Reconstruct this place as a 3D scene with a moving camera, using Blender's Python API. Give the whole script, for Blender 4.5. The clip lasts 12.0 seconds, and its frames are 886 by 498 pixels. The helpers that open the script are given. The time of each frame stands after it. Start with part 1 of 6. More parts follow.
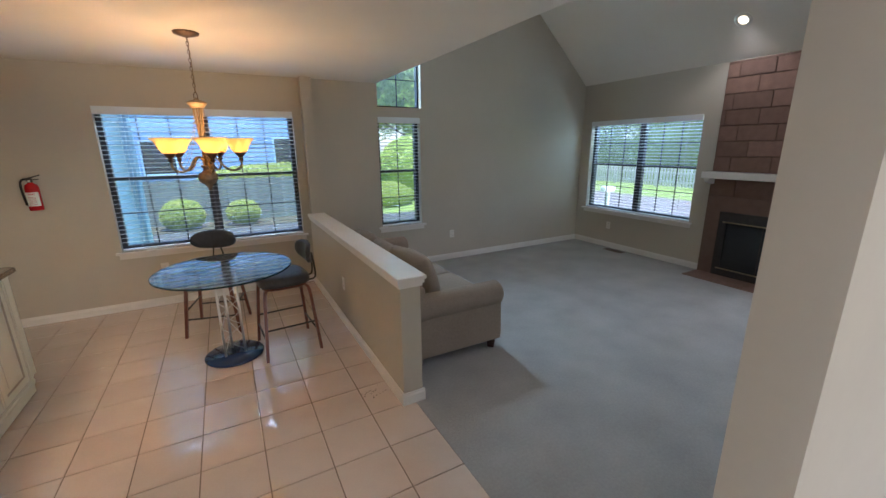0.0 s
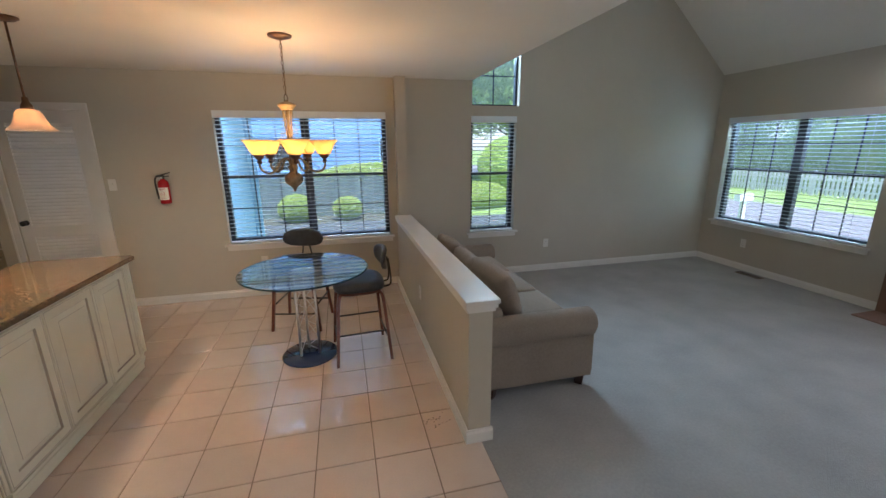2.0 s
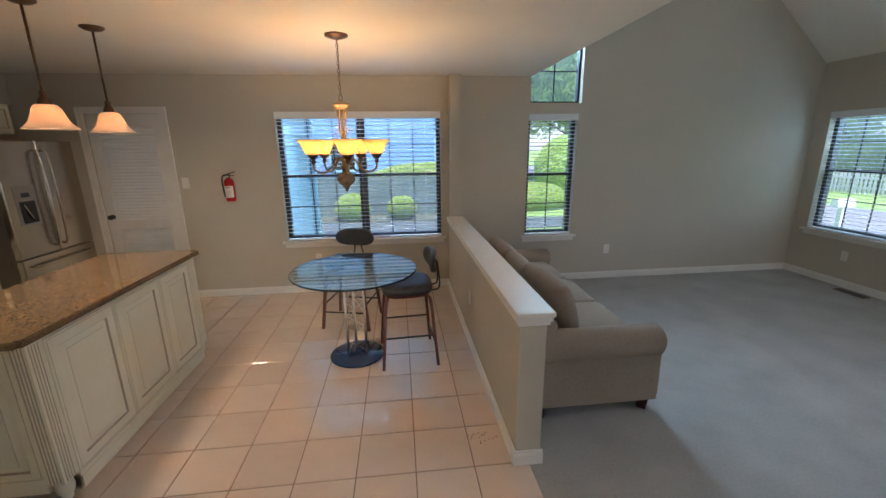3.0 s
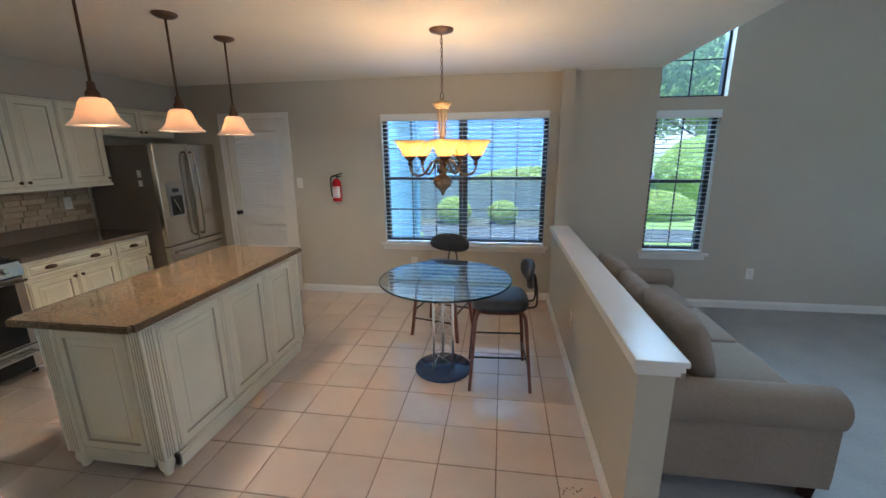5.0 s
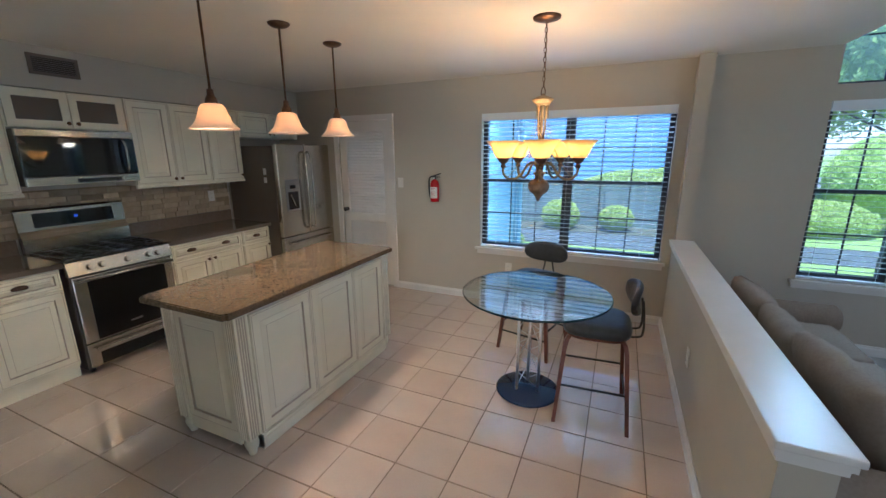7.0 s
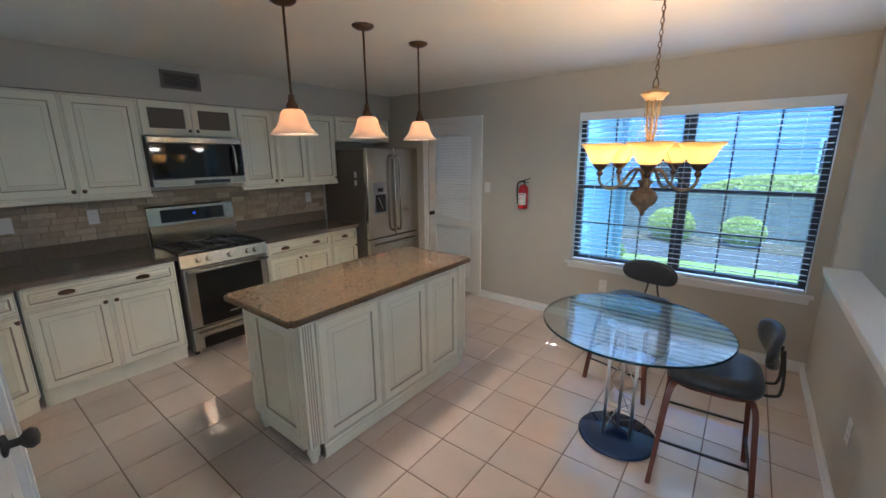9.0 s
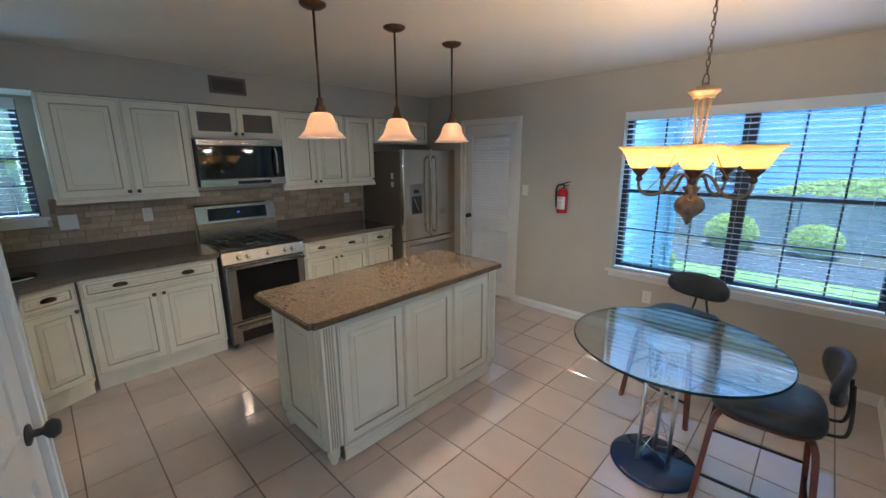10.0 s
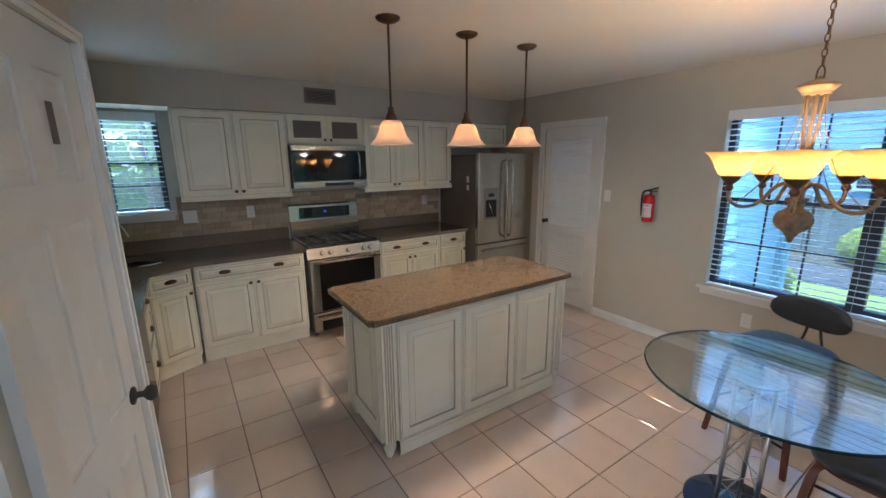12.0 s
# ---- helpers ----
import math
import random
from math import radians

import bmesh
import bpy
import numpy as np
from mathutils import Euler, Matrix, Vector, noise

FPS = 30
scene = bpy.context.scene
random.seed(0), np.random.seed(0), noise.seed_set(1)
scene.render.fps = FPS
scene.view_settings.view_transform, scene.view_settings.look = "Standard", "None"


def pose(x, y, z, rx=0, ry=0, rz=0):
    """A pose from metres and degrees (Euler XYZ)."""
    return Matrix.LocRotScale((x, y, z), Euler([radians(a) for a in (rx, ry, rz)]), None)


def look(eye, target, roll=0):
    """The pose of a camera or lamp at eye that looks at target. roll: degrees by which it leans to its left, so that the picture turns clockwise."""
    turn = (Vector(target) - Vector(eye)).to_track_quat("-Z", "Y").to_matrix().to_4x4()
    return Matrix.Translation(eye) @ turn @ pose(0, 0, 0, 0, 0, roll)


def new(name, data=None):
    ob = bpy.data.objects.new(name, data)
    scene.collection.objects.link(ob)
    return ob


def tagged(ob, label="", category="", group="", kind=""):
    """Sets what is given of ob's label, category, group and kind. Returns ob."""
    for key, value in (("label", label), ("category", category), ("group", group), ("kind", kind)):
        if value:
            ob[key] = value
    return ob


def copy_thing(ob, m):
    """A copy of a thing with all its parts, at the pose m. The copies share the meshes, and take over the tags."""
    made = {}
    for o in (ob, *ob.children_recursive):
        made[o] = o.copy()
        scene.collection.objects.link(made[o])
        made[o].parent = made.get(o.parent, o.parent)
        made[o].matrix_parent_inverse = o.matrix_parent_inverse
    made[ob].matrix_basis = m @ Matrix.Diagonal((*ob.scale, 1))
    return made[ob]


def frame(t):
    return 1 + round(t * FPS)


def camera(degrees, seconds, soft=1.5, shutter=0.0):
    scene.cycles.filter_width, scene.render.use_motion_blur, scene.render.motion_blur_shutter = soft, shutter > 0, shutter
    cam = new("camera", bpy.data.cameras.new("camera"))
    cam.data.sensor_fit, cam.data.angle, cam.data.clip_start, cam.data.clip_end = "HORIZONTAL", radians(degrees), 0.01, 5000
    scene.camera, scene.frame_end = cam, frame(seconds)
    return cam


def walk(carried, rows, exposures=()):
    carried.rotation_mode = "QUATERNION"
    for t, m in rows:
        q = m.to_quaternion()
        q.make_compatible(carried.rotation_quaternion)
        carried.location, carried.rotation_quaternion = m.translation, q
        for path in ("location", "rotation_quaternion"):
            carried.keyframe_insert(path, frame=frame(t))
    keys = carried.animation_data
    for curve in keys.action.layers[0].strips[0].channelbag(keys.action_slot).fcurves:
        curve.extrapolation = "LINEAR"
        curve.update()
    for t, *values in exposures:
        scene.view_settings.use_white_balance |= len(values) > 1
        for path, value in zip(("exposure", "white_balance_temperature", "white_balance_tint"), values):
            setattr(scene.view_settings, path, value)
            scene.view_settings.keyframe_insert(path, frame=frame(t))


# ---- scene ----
cam = camera(96.6, 12.0)
PATH = [
    (0, (1.717, 3.663, 1.664), (2.643, 5.363, 1.162), -0.6),
    (0.5, (1.778, 3.738, 1.68), (2.596, 5.492, 1.174), -0.5),
    (1, (1.847, 3.81, 1.687), (2.557, 5.61, 1.18), -0.4),
    (1.5, (1.92, 3.87, 1.688), (2.513, 5.713, 1.184), -0.4),
    (2, (1.968, 3.933, 1.68), (2.439, 5.812, 1.18), -0.5),
    (2.5, (1.997, 3.993, 1.68), (2.337, 5.9, 1.181), -0.6),
    (3, (2.007, 4.06, 1.675), (2.217, 5.986, 1.178), -0.7),
    (5, (2.035, 4.328, 1.658), (1.746, 6.25, 1.185), -0.6),
    (5.5, (2.061, 4.399, 1.673), (1.647, 6.297, 1.196), -0.4),
    (6, (2.089, 4.461, 1.672), (1.544, 6.326, 1.2), -0.3),
    (6.5, (2.105, 4.508, 1.675), (1.432, 6.331, 1.201), -0.3),
    (7, (2.096, 4.548, 1.668), (1.304, 6.323, 1.198), -0.4),
    (9, (2.059, 4.805, 1.684), (0.869, 6.346, 1.226), -0.5),
    (9.5, (2.062, 4.86, 1.684), (0.792, 6.338, 1.231), -0.4),
    (10, (2.091, 4.926, 1.697), (0.735, 6.324, 1.243), -0.4),
    (10.5, (2.109, 4.967, 1.707), (0.673, 6.284, 1.257), -0.3),
    (11, (2.133, 5.0, 1.717), (0.622, 6.23, 1.266), -0.4),
    (11.5, (2.148, 5.012, 1.716), (0.575, 6.164, 1.269), -0.5),
    (12, (2.166, 5.02, 1.719), (0.542, 6.099, 1.275), -0.5),
]
walk(cam, [(t, look(eye, target, roll)) for t, eye, target, roll in PATH], [(0.0, 1.34, 5220, 20), (3.0, 1.44, 5270, 20), (5.0, 1.53, 4700, 15), (7.0, 1.53, 4560, 15), (9.0, 1.54, 4440, 14), (10.5, 1.54, 4380, 14), (12.0, 1.57, 4600, 17)])

# ---- world, sun and large lights ----
world = bpy.data.worlds.new("world")
scene.world = world
world.use_nodes = True
wn = world.node_tree
sky = wn.nodes.new("ShaderNodeTexSky")
sky.sky_type = "NISHITA"
sky.sun_disc = False
SUN_ELEV, SUN_ROT = radians(70), radians(165)
sky.sun_elevation, sky.sun_rotation = SUN_ELEV, SUN_ROT
wn.links.new(sky.outputs[0], wn.nodes["Background"].inputs[0])
wn.nodes["Background"].inputs[1].default_value = 0.15
sun = new("sun", bpy.data.lights.new("sun", "SUN"))
sun.data.energy, sun.data.angle, sun.data.color = 5.0, radians(0.5), (1.0, 0.93, 0.82)
to_sun = Vector((math.sin(SUN_ROT) * math.cos(SUN_ELEV), math.cos(SUN_ROT) * math.cos(SUN_ELEV), math.sin(SUN_ELEV)))
sun.matrix_world = to_sun.to_track_quat("Z", "Y").to_matrix().to_4x4()


def lamp(name, kind, m, watts, color, size=0.05, spot=None):
    lt = new(name, bpy.data.lights.new(name, kind))
    lt.data.energy, lt.data.color = watts, color
    if kind == "AREA":
        lt.data.shape, lt.data.size, lt.data.size_y = "RECTANGLE", size[0], size[1]
    else:
        lt.data.shadow_soft_size = size
    if spot:
        lt.data.spot_size, lt.data.spot_blend = radians(spot), 0.6
    lt.matrix_world = m
    return lt


SHADE_WATTS, PENDANT_WATTS, DOWN_WATTS, HALL_WATTS, FOYER_FILL_WATTS = 2.3, 7.0, 7.0, 28.0, 90.0

# ---- materials ----
MATS = {}


def material(name, color, rough=0.6, metal=0.0, color2=None, scale=6.0, fine=0.0, bump=0.0, bump_scale=60.0, coat=0.0, spec=0.5,
             emit=None, emit_strength=0.0, trans=0.0, ior=1.45, rough_var=0.0, alpha=1.0):
    """A surface with broad stains and fine grain in its colour, relief and gloss."""
    m = bpy.data.materials.new(name)
    m.use_nodes = True
    nt = m.node_tree
    b = nt.nodes["Principled BSDF"]
    b.inputs["Base Color"].default_value = (*color, 1)
    b.inputs["Roughness"].default_value = rough
    b.inputs["Metallic"].default_value = metal
    b.inputs["Coat Weight"].default_value = coat
    b.inputs["Coat Roughness"].default_value = 0.08
    b.inputs["Specular IOR Level"].default_value = spec
    b.inputs["Transmission Weight"].default_value = trans
    b.inputs["IOR"].default_value = ior
    b.inputs["Alpha"].default_value = alpha
    if emit:
        b.inputs["Emission Color"].default_value = (*emit, 1)
        b.inputs["Emission Strength"].default_value = emit_strength
    geo = nt.nodes.new("ShaderNodeTexCoord")
    if color2 is not None:
        n1 = nt.nodes.new("ShaderNodeTexNoise")
        n1.inputs["Scale"].default_value = scale
        n1.inputs["Detail"].default_value = 6
        nt.links.new(geo.outputs["Object"], n1.inputs["Vector"])
        fac = n1.outputs[0]
        if fine > 0:
            n2 = nt.nodes.new("ShaderNodeTexNoise")
            n2.inputs["Scale"].default_value = scale * 25
            n2.inputs["Detail"].default_value = 3
            nt.links.new(geo.outputs["Object"], n2.inputs["Vector"])
            mx = nt.nodes.new("ShaderNodeMix")
            mx.inputs[0].default_value = fine
            nt.links.new(n1.outputs[0], mx.inputs[2])
            nt.links.new(n2.outputs[0], mx.inputs[3])
            fac = mx.outputs[0]
        ramp = nt.nodes.new("ShaderNodeValToRGB")
        ramp.color_ramp.elements[0].position, ramp.color_ramp.elements[1].position = 0.35, 0.65
        ramp.color_ramp.elements[0].color, ramp.color_ramp.elements[1].color = (*color, 1), (*color2, 1)
        nt.links.new(fac, ramp.inputs[0])
        nt.links.new(ramp.outputs[0], b.inputs["Base Color"])
    if rough_var > 0:
        n3 = nt.nodes.new("ShaderNodeTexNoise")
        n3.inputs["Scale"].default_value = 9
        n3.inputs["Detail"].default_value = 5
        nt.links.new(geo.outputs["Object"], n3.inputs["Vector"])
        mr = nt.nodes.new("ShaderNodeMapRange")
        mr.inputs["To Min"].default_value, mr.inputs["To Max"].default_value = max(0.02, rough - rough_var), min(1, rough + rough_var)
        nt.links.new(n3.outputs[0], mr.inputs["Value"])
        nt.links.new(mr.outputs[0], b.inputs["Roughness"])
    if bump > 0:
        n4 = nt.nodes.new("ShaderNodeTexNoise")
        n4.inputs["Scale"].default_value = bump_scale
        n4.inputs["Detail"].default_value = 4
        nt.links.new(geo.outputs["Object"], n4.inputs["Vector"])
        bp = nt.nodes.new("ShaderNodeBump")
        bp.inputs["Strength"].default_value = bump
        bp.inputs["Distance"].default_value = 0.01
        nt.links.new(n4.outputs[0], bp.inputs["Height"])
        nt.links.new(bp.outputs[0], b.inputs["Normal"])
    MATS[name] = m
    return m


def per_object(m, spread=0.12, hue=0.0):
    """Varies a material's colour from object to object."""
    nt = m.node_tree
    b = nt.nodes["Principled BSDF"]
    info = nt.nodes.new("ShaderNodeObjectInfo")
    hs = nt.nodes.new("ShaderNodeHueSaturation")
    mr = nt.nodes.new("ShaderNodeMapRange")
    mr.inputs["To Min"].default_value, mr.inputs["To Max"].default_value = 1 - spread, 1 + spread
    nt.links.new(info.outputs["Random"], mr.inputs["Value"])
    nt.links.new(mr.outputs[0], hs.inputs["Value"])
    if b.inputs["Base Color"].links:
        nt.links.new(b.inputs["Base Color"].links[0].from_socket, hs.inputs["Color"])
    else:
        hs.inputs["Color"].default_value = b.inputs["Base Color"].default_value
    nt.links.new(hs.outputs[0], b.inputs["Base Color"])
    return m


PAINT = material("beige_wall_paint", (0.50, 0.461, 0.375), 0.55, color2=(0.47, 0.432, 0.35), scale=1.5, fine=0.2, bump=0.03, bump_scale=120, rough_var=0.06)
CEIL = material("ceiling_paint", (0.78, 0.745, 0.67), 0.9, color2=(0.75, 0.715, 0.64), scale=2, fine=0.3, bump=0.2, bump_scale=90)
TRIM = material("white_trim_paint", (0.74, 0.72, 0.68), 0.28, color2=(0.70, 0.68, 0.63), scale=4, bump=0.04, bump_scale=50)
CARPET = material("grey_carpet", (0.47, 0.46, 0.435), 1.0, color2=(0.37, 0.36, 0.34), scale=2.6, fine=0.35, bump=0.9, bump_scale=260, spec=0.1)
TILE = per_object(material("cream_floor_tile", (0.66, 0.54, 0.45), 0.07, color2=(0.60, 0.48, 0.395), scale=4, fine=0.3, spec=0.8, bump=0.02, bump_scale=12, rough_var=0.05, coat=1.0), 0.05)
glaze = MATS["cream_floor_tile"].node_tree.nodes["Principled BSDF"]
glaze.inputs["Coat Roughness"].default_value, glaze.inputs["Coat IOR"].default_value = 0.03, 1.75
GROUT = material("brown_grout", (0.17, 0.12, 0.085), 0.9, color2=(0.22, 0.16, 0.12), scale=9)
CAB = material("cream_glazed_cabinet", (0.82, 0.78, 0.625), 0.34, color2=(0.77, 0.735, 0.57), scale=5, fine=0.2, bump=0.05, bump_scale=60)
GLAZE = material("brown_glaze_line", (0.47, 0.41, 0.31), 0.5)
def speckled(name, colors, scale, rough):
    m = material(name, colors[0], rough, rough_var=0.02)
    nt = m.node_tree
    tc = nt.nodes.new("ShaderNodeTexCoord")
    mixed = None
    for sc, w in ((scale, 0.5), (scale * 2.3, 0.5)):
        v = nt.nodes.new("ShaderNodeTexVoronoi")
        v.inputs["Scale"].default_value = sc
        nt.links.new(tc.outputs["Object"], v.inputs["Vector"])
        r = nt.nodes.new("ShaderNodeValToRGB")
        r.color_ramp.interpolation = "CONSTANT"
        while len(r.color_ramp.elements) < len(colors):
            r.color_ramp.elements.new(0.5)
        for k, c in enumerate(colors):
            r.color_ramp.elements[k].position = (0.0, 0.30, 0.62, 0.80, 0.92)[k]
            r.color_ramp.elements[k].color = (*c, 1)
        sp = nt.nodes.new("ShaderNodeSeparateColor")
        nt.links.new(v.outputs["Color"], sp.inputs[0])
        nt.links.new(sp.outputs[0], r.inputs[0])
        if mixed is None:
            mixed = r.outputs[0]
        else:
            mx = nt.nodes.new("ShaderNodeMix")
            mx.data_type = "RGBA"
            mx.inputs[0].default_value = 0.5
            nt.links.new(mixed, mx.inputs[6])
            nt.links.new(r.outputs[0], mx.inputs[7])
            mixed = mx.outputs[2]
    nt.links.new(mixed, nt.nodes["Principled BSDF"].inputs["Base Color"])
    return m


GRANITE = speckled("brown_speckled_granite", [(0.138, 0.096, 0.054), (0.152, 0.107, 0.061), (0.122, 0.083, 0.046), (0.22, 0.165, 0.100), (0.06, 0.042, 0.028)], 82, 0.07)
COUNTER = material("grey_brown_counter", (0.135, 0.105, 0.078), 0.13, color2=(0.19, 0.15, 0.112), scale=45, fine=0.4)


def brushed(name, c1, c2, rough, across, vary=0.06):
    """Brushed steel with fine streaks along its grain."""
    m = material(name, c1, rough, 1.0)
    nt = m.node_tree
    b = nt.nodes["Principled BSDF"]
    tc, mp, nz, ramp, mr = (nt.nodes.new(k) for k in ("ShaderNodeTexCoord", "ShaderNodeMapping", "ShaderNodeTexNoise", "ShaderNodeValToRGB", "ShaderNodeMapRange"))
    mp.inputs["Scale"].default_value = across
    nz.inputs["Scale"].default_value, nz.inputs["Detail"].default_value = 1.0, 6
    ramp.color_ramp.elements[0].position, ramp.color_ramp.elements[1].position = 0.35, 0.65
    ramp.color_ramp.elements[0].color, ramp.color_ramp.elements[1].color = (*c1, 1), (*c2, 1)
    mr.inputs["To Min"].default_value, mr.inputs["To Max"].default_value = rough - vary, rough + vary
    nt.links.new(tc.outputs["Object"], mp.inputs[0]), nt.links.new(mp.outputs[0], nz.inputs["Vector"])
    nt.links.new(nz.outputs[0], ramp.inputs[0]), nt.links.new(nz.outputs[0], mr.inputs["Value"])
    nt.links.new(ramp.outputs[0], b.inputs["Base Color"]), nt.links.new(mr.outputs[0], b.inputs["Roughness"])
    return m


STEEL = brushed("brushed_steel", (0.56, 0.52, 0.45), (0.44, 0.41, 0.355), 0.20, (3, 3, 160), 0.04)
SATIN = brushed("satin_steel", (0.55, 0.51, 0.44), (0.52, 0.48, 0.415), 0.27, (1.5, 1.5, 120), 0.008)
DARKSTEEL = material("grey_fridge_side", (0.14, 0.112, 0.088), 0.45, 0.3, color2=(0.13, 0.115, 0.10), scale=6)
BLACKGLASS = material("black_glass", (0.008, 0.008, 0.009), 0.05, spec=0.8)
OVENGLASS = material("dull_black_oven_glass", (0.010, 0.009, 0.009), 0.22, spec=0.5)
NAVY = material("dark_blue_glossy_glass", (0.012, 0.030, 0.095), 0.06, spec=0.9)
IRON = material("black_iron", (0.02, 0.019, 0.018), 0.5, color2=(0.035, 0.03, 0.028), scale=30)
BRONZE = material("dark_bronze_metal", (0.10, 0.06, 0.038), 0.38, 0.7, color2=(0.16, 0.095, 0.055), scale=25)
GOLD = material("antique_gold_metal", (0.34, 0.25, 0.12), 0.45, 0.35, color2=(0.21, 0.15, 0.075), scale=25)

HAMMERED = material("hammered_antique_gold", (0.27, 0.19, 0.11), 0.5, 0.3, color2=(0.16, 0.11, 0.065), scale=30, bump=0.9, bump_scale=75)


def glowing_glass(name, color, through_color, weight, emit, strength):
    """Frosted glass that lets its bulb shine through."""
    m = material(name, color, 0.3, emit=emit, emit_strength=strength)
    nt = m.node_tree
    tr, mx, out = nt.nodes.new("ShaderNodeBsdfTranslucent"), nt.nodes.new("ShaderNodeMixShader"), nt.nodes["Material Output"]
    tr.inputs[0].default_value = (*through_color, 1)
    mx.inputs[0].default_value = weight
    nt.links.new(nt.nodes["Principled BSDF"].outputs[0], mx.inputs[1]), nt.links.new(tr.outputs[0], mx.inputs[2]), nt.links.new(mx.outputs[0], out.inputs[0])
    return m


SHADE = glowing_glass("amber_glass_shade", (0.60, 0.33, 0.10), (1.0, 0.82, 0.42), 0.50, (1.0, 0.55, 0.14), 0.09)
SHADE_P = glowing_glass("frosted_peach_glass_shade", (0.60, 0.42, 0.29), (1.0, 0.70, 0.42), 0.13, (1.0, 0.60, 0.28), 0.07)
BULB = material("glowing_bulb", (1, 0.85, 0.6), 0.4, emit=(1.0, 0.80, 0.48), emit_strength=3)
SOFA = material("taupe_sofa_fabric", (0.32, 0.265, 0.21), 0.95, color2=(0.265, 0.215, 0.17), scale=3, fine=0.5, bump=0.5, bump_scale=300, spec=0.15)
DARKWOOD = material("dark_sofa_foot", (0.05, 0.02, 0.014), 0.3)
WALNUT = material("red_walnut_wood", (0.16, 0.05, 0.028), 0.35, color2=(0.10, 0.032, 0.02), scale=14, fine=0.2)
LEATHER = material("black_leather", (0.028, 0.03, 0.034), 0.38, color2=(0.04, 0.042, 0.047), scale=20, bump=0.2, bump_scale=120)
CHROME = material("chrome", (0.75, 0.74, 0.72), 0.28, 1.0)
FRAME = material("black_window_frame", (0.018, 0.02, 0.024), 0.45)
BLIND = material("white_blind_slat", (0.76, 0.80, 0.82), 0.45)
FIREBRICK = per_object(material("brown_fireplace_brick", (0.21, 0.125, 0.09), 0.75, color2=(0.165, 0.096, 0.070), scale=14, fine=0.4, bump=0.4, bump_scale=60), 0.16)
MORTAR = material("fireplace_mortar", (0.145, 0.088, 0.065), 0.9, color2=(0.12, 0.074, 0.054), scale=20, bump=0.5)
BACKSPLASH = per_object(material("tan_stone_backsplash", (0.44, 0.35, 0.235), 0.55, color2=(0.35, 0.275, 0.18), scale=22, fine=0.4, bump=0.3, bump_scale=70), 0.22)
SPLASHMORTAR = material("tan_stone_mortar", (0.30, 0.235, 0.155), 0.9, color2=(0.25, 0.195, 0.13), scale=20, bump=0.5)
RED = material("red_enamel", (0.42, 0.012, 0.015), 0.25)
GRASS = material("grass", (0.12, 0.20, 0.04), 0.9, color2=(0.17, 0.24, 0.06), scale=1.2, fine=0.5, bump=0.6, bump_scale=80)


def leafy(name, c1, c2):
    """Leaves that let light through."""
    m = material(name, c1, 0.5, color2=c2, scale=0.9, fine=0.3)
    nt = m.node_tree
    b = nt.nodes["Principled BSDF"]
    out = nt.nodes["Material Output"]
    tr = nt.nodes.new("ShaderNodeBsdfTranslucent")
    mx = nt.nodes.new("ShaderNodeMixShader")
    mx.inputs[0].default_value = 0.5
    hs = nt.nodes.new("ShaderNodeHueSaturation")
    hs.inputs["Value"].default_value = 2.2
    nt.links.new(b.inputs["Base Color"].links[0].from_socket, hs.inputs["Color"])
    nt.links.new(hs.outputs[0], tr.inputs[0])
    nt.links.new(b.outputs[0], mx.inputs[1]), nt.links.new(tr.outputs[0], mx.inputs[2]), nt.links.new(mx.outputs[0], out.inputs[0])
    return m


LEAF = leafy("green_leaf", (0.19, 0.26, 0.07), (0.24, 0.31, 0.11))
LEAF2 = leafy("yellow_green_leaf", (0.28, 0.34, 0.08), (0.21, 0.28, 0.07))
# lighter copy of the leaves, with sunlight put into the colour
LEAF3 = leafy("sunlit_tree_leaf", (0.36, 0.43, 0.12), (0.26, 0.35, 0.11))
BARK = material("bark", (0.10, 0.075, 0.055), 0.9, color2=(0.15, 0.12, 0.09), scale=12, bump=0.8, bump_scale=30)
# the neighbour's wall in shade: darkness and blue cast put into the colour
SHADEDSIDING = material("shaded_blue_siding", (0.12, 0.235, 0.43), 0.6, color2=(0.108, 0.215, 0.40), scale=3)
SIDING = material("pale_blue_siding", (0.28, 0.45, 0.61), 0.6, color2=(0.255, 0.42, 0.57), scale=3, fine=0.2)
ASPHALT = material("asphalt", (0.12, 0.125, 0.135), 0.9, color2=(0.16, 0.16, 0.165), scale=3, fine=0.5)
CONCRETE = material("dark_concrete", (0.055, 0.068, 0.068), 0.9, color2=(0.042, 0.052, 0.052), scale=3, fine=0.4)
FENCEWOOD = per_object(material("weathered_fence_wood", (0.085, 0.12, 0.115), 0.85, color2=(0.11, 0.145, 0.135), scale=7, fine=0.3), 0.15)
WHITEFENCE = material("white_picket_paint", (0.7, 0.7, 0.68), 0.5)
ROOFING = material("grey_shingle", (0.10, 0.095, 0.09), 0.9, color2=(0.15, 0.14, 0.13), scale=8)
PLATE = material("white_plastic_plate", (0.72, 0.70, 0.64), 0.35)


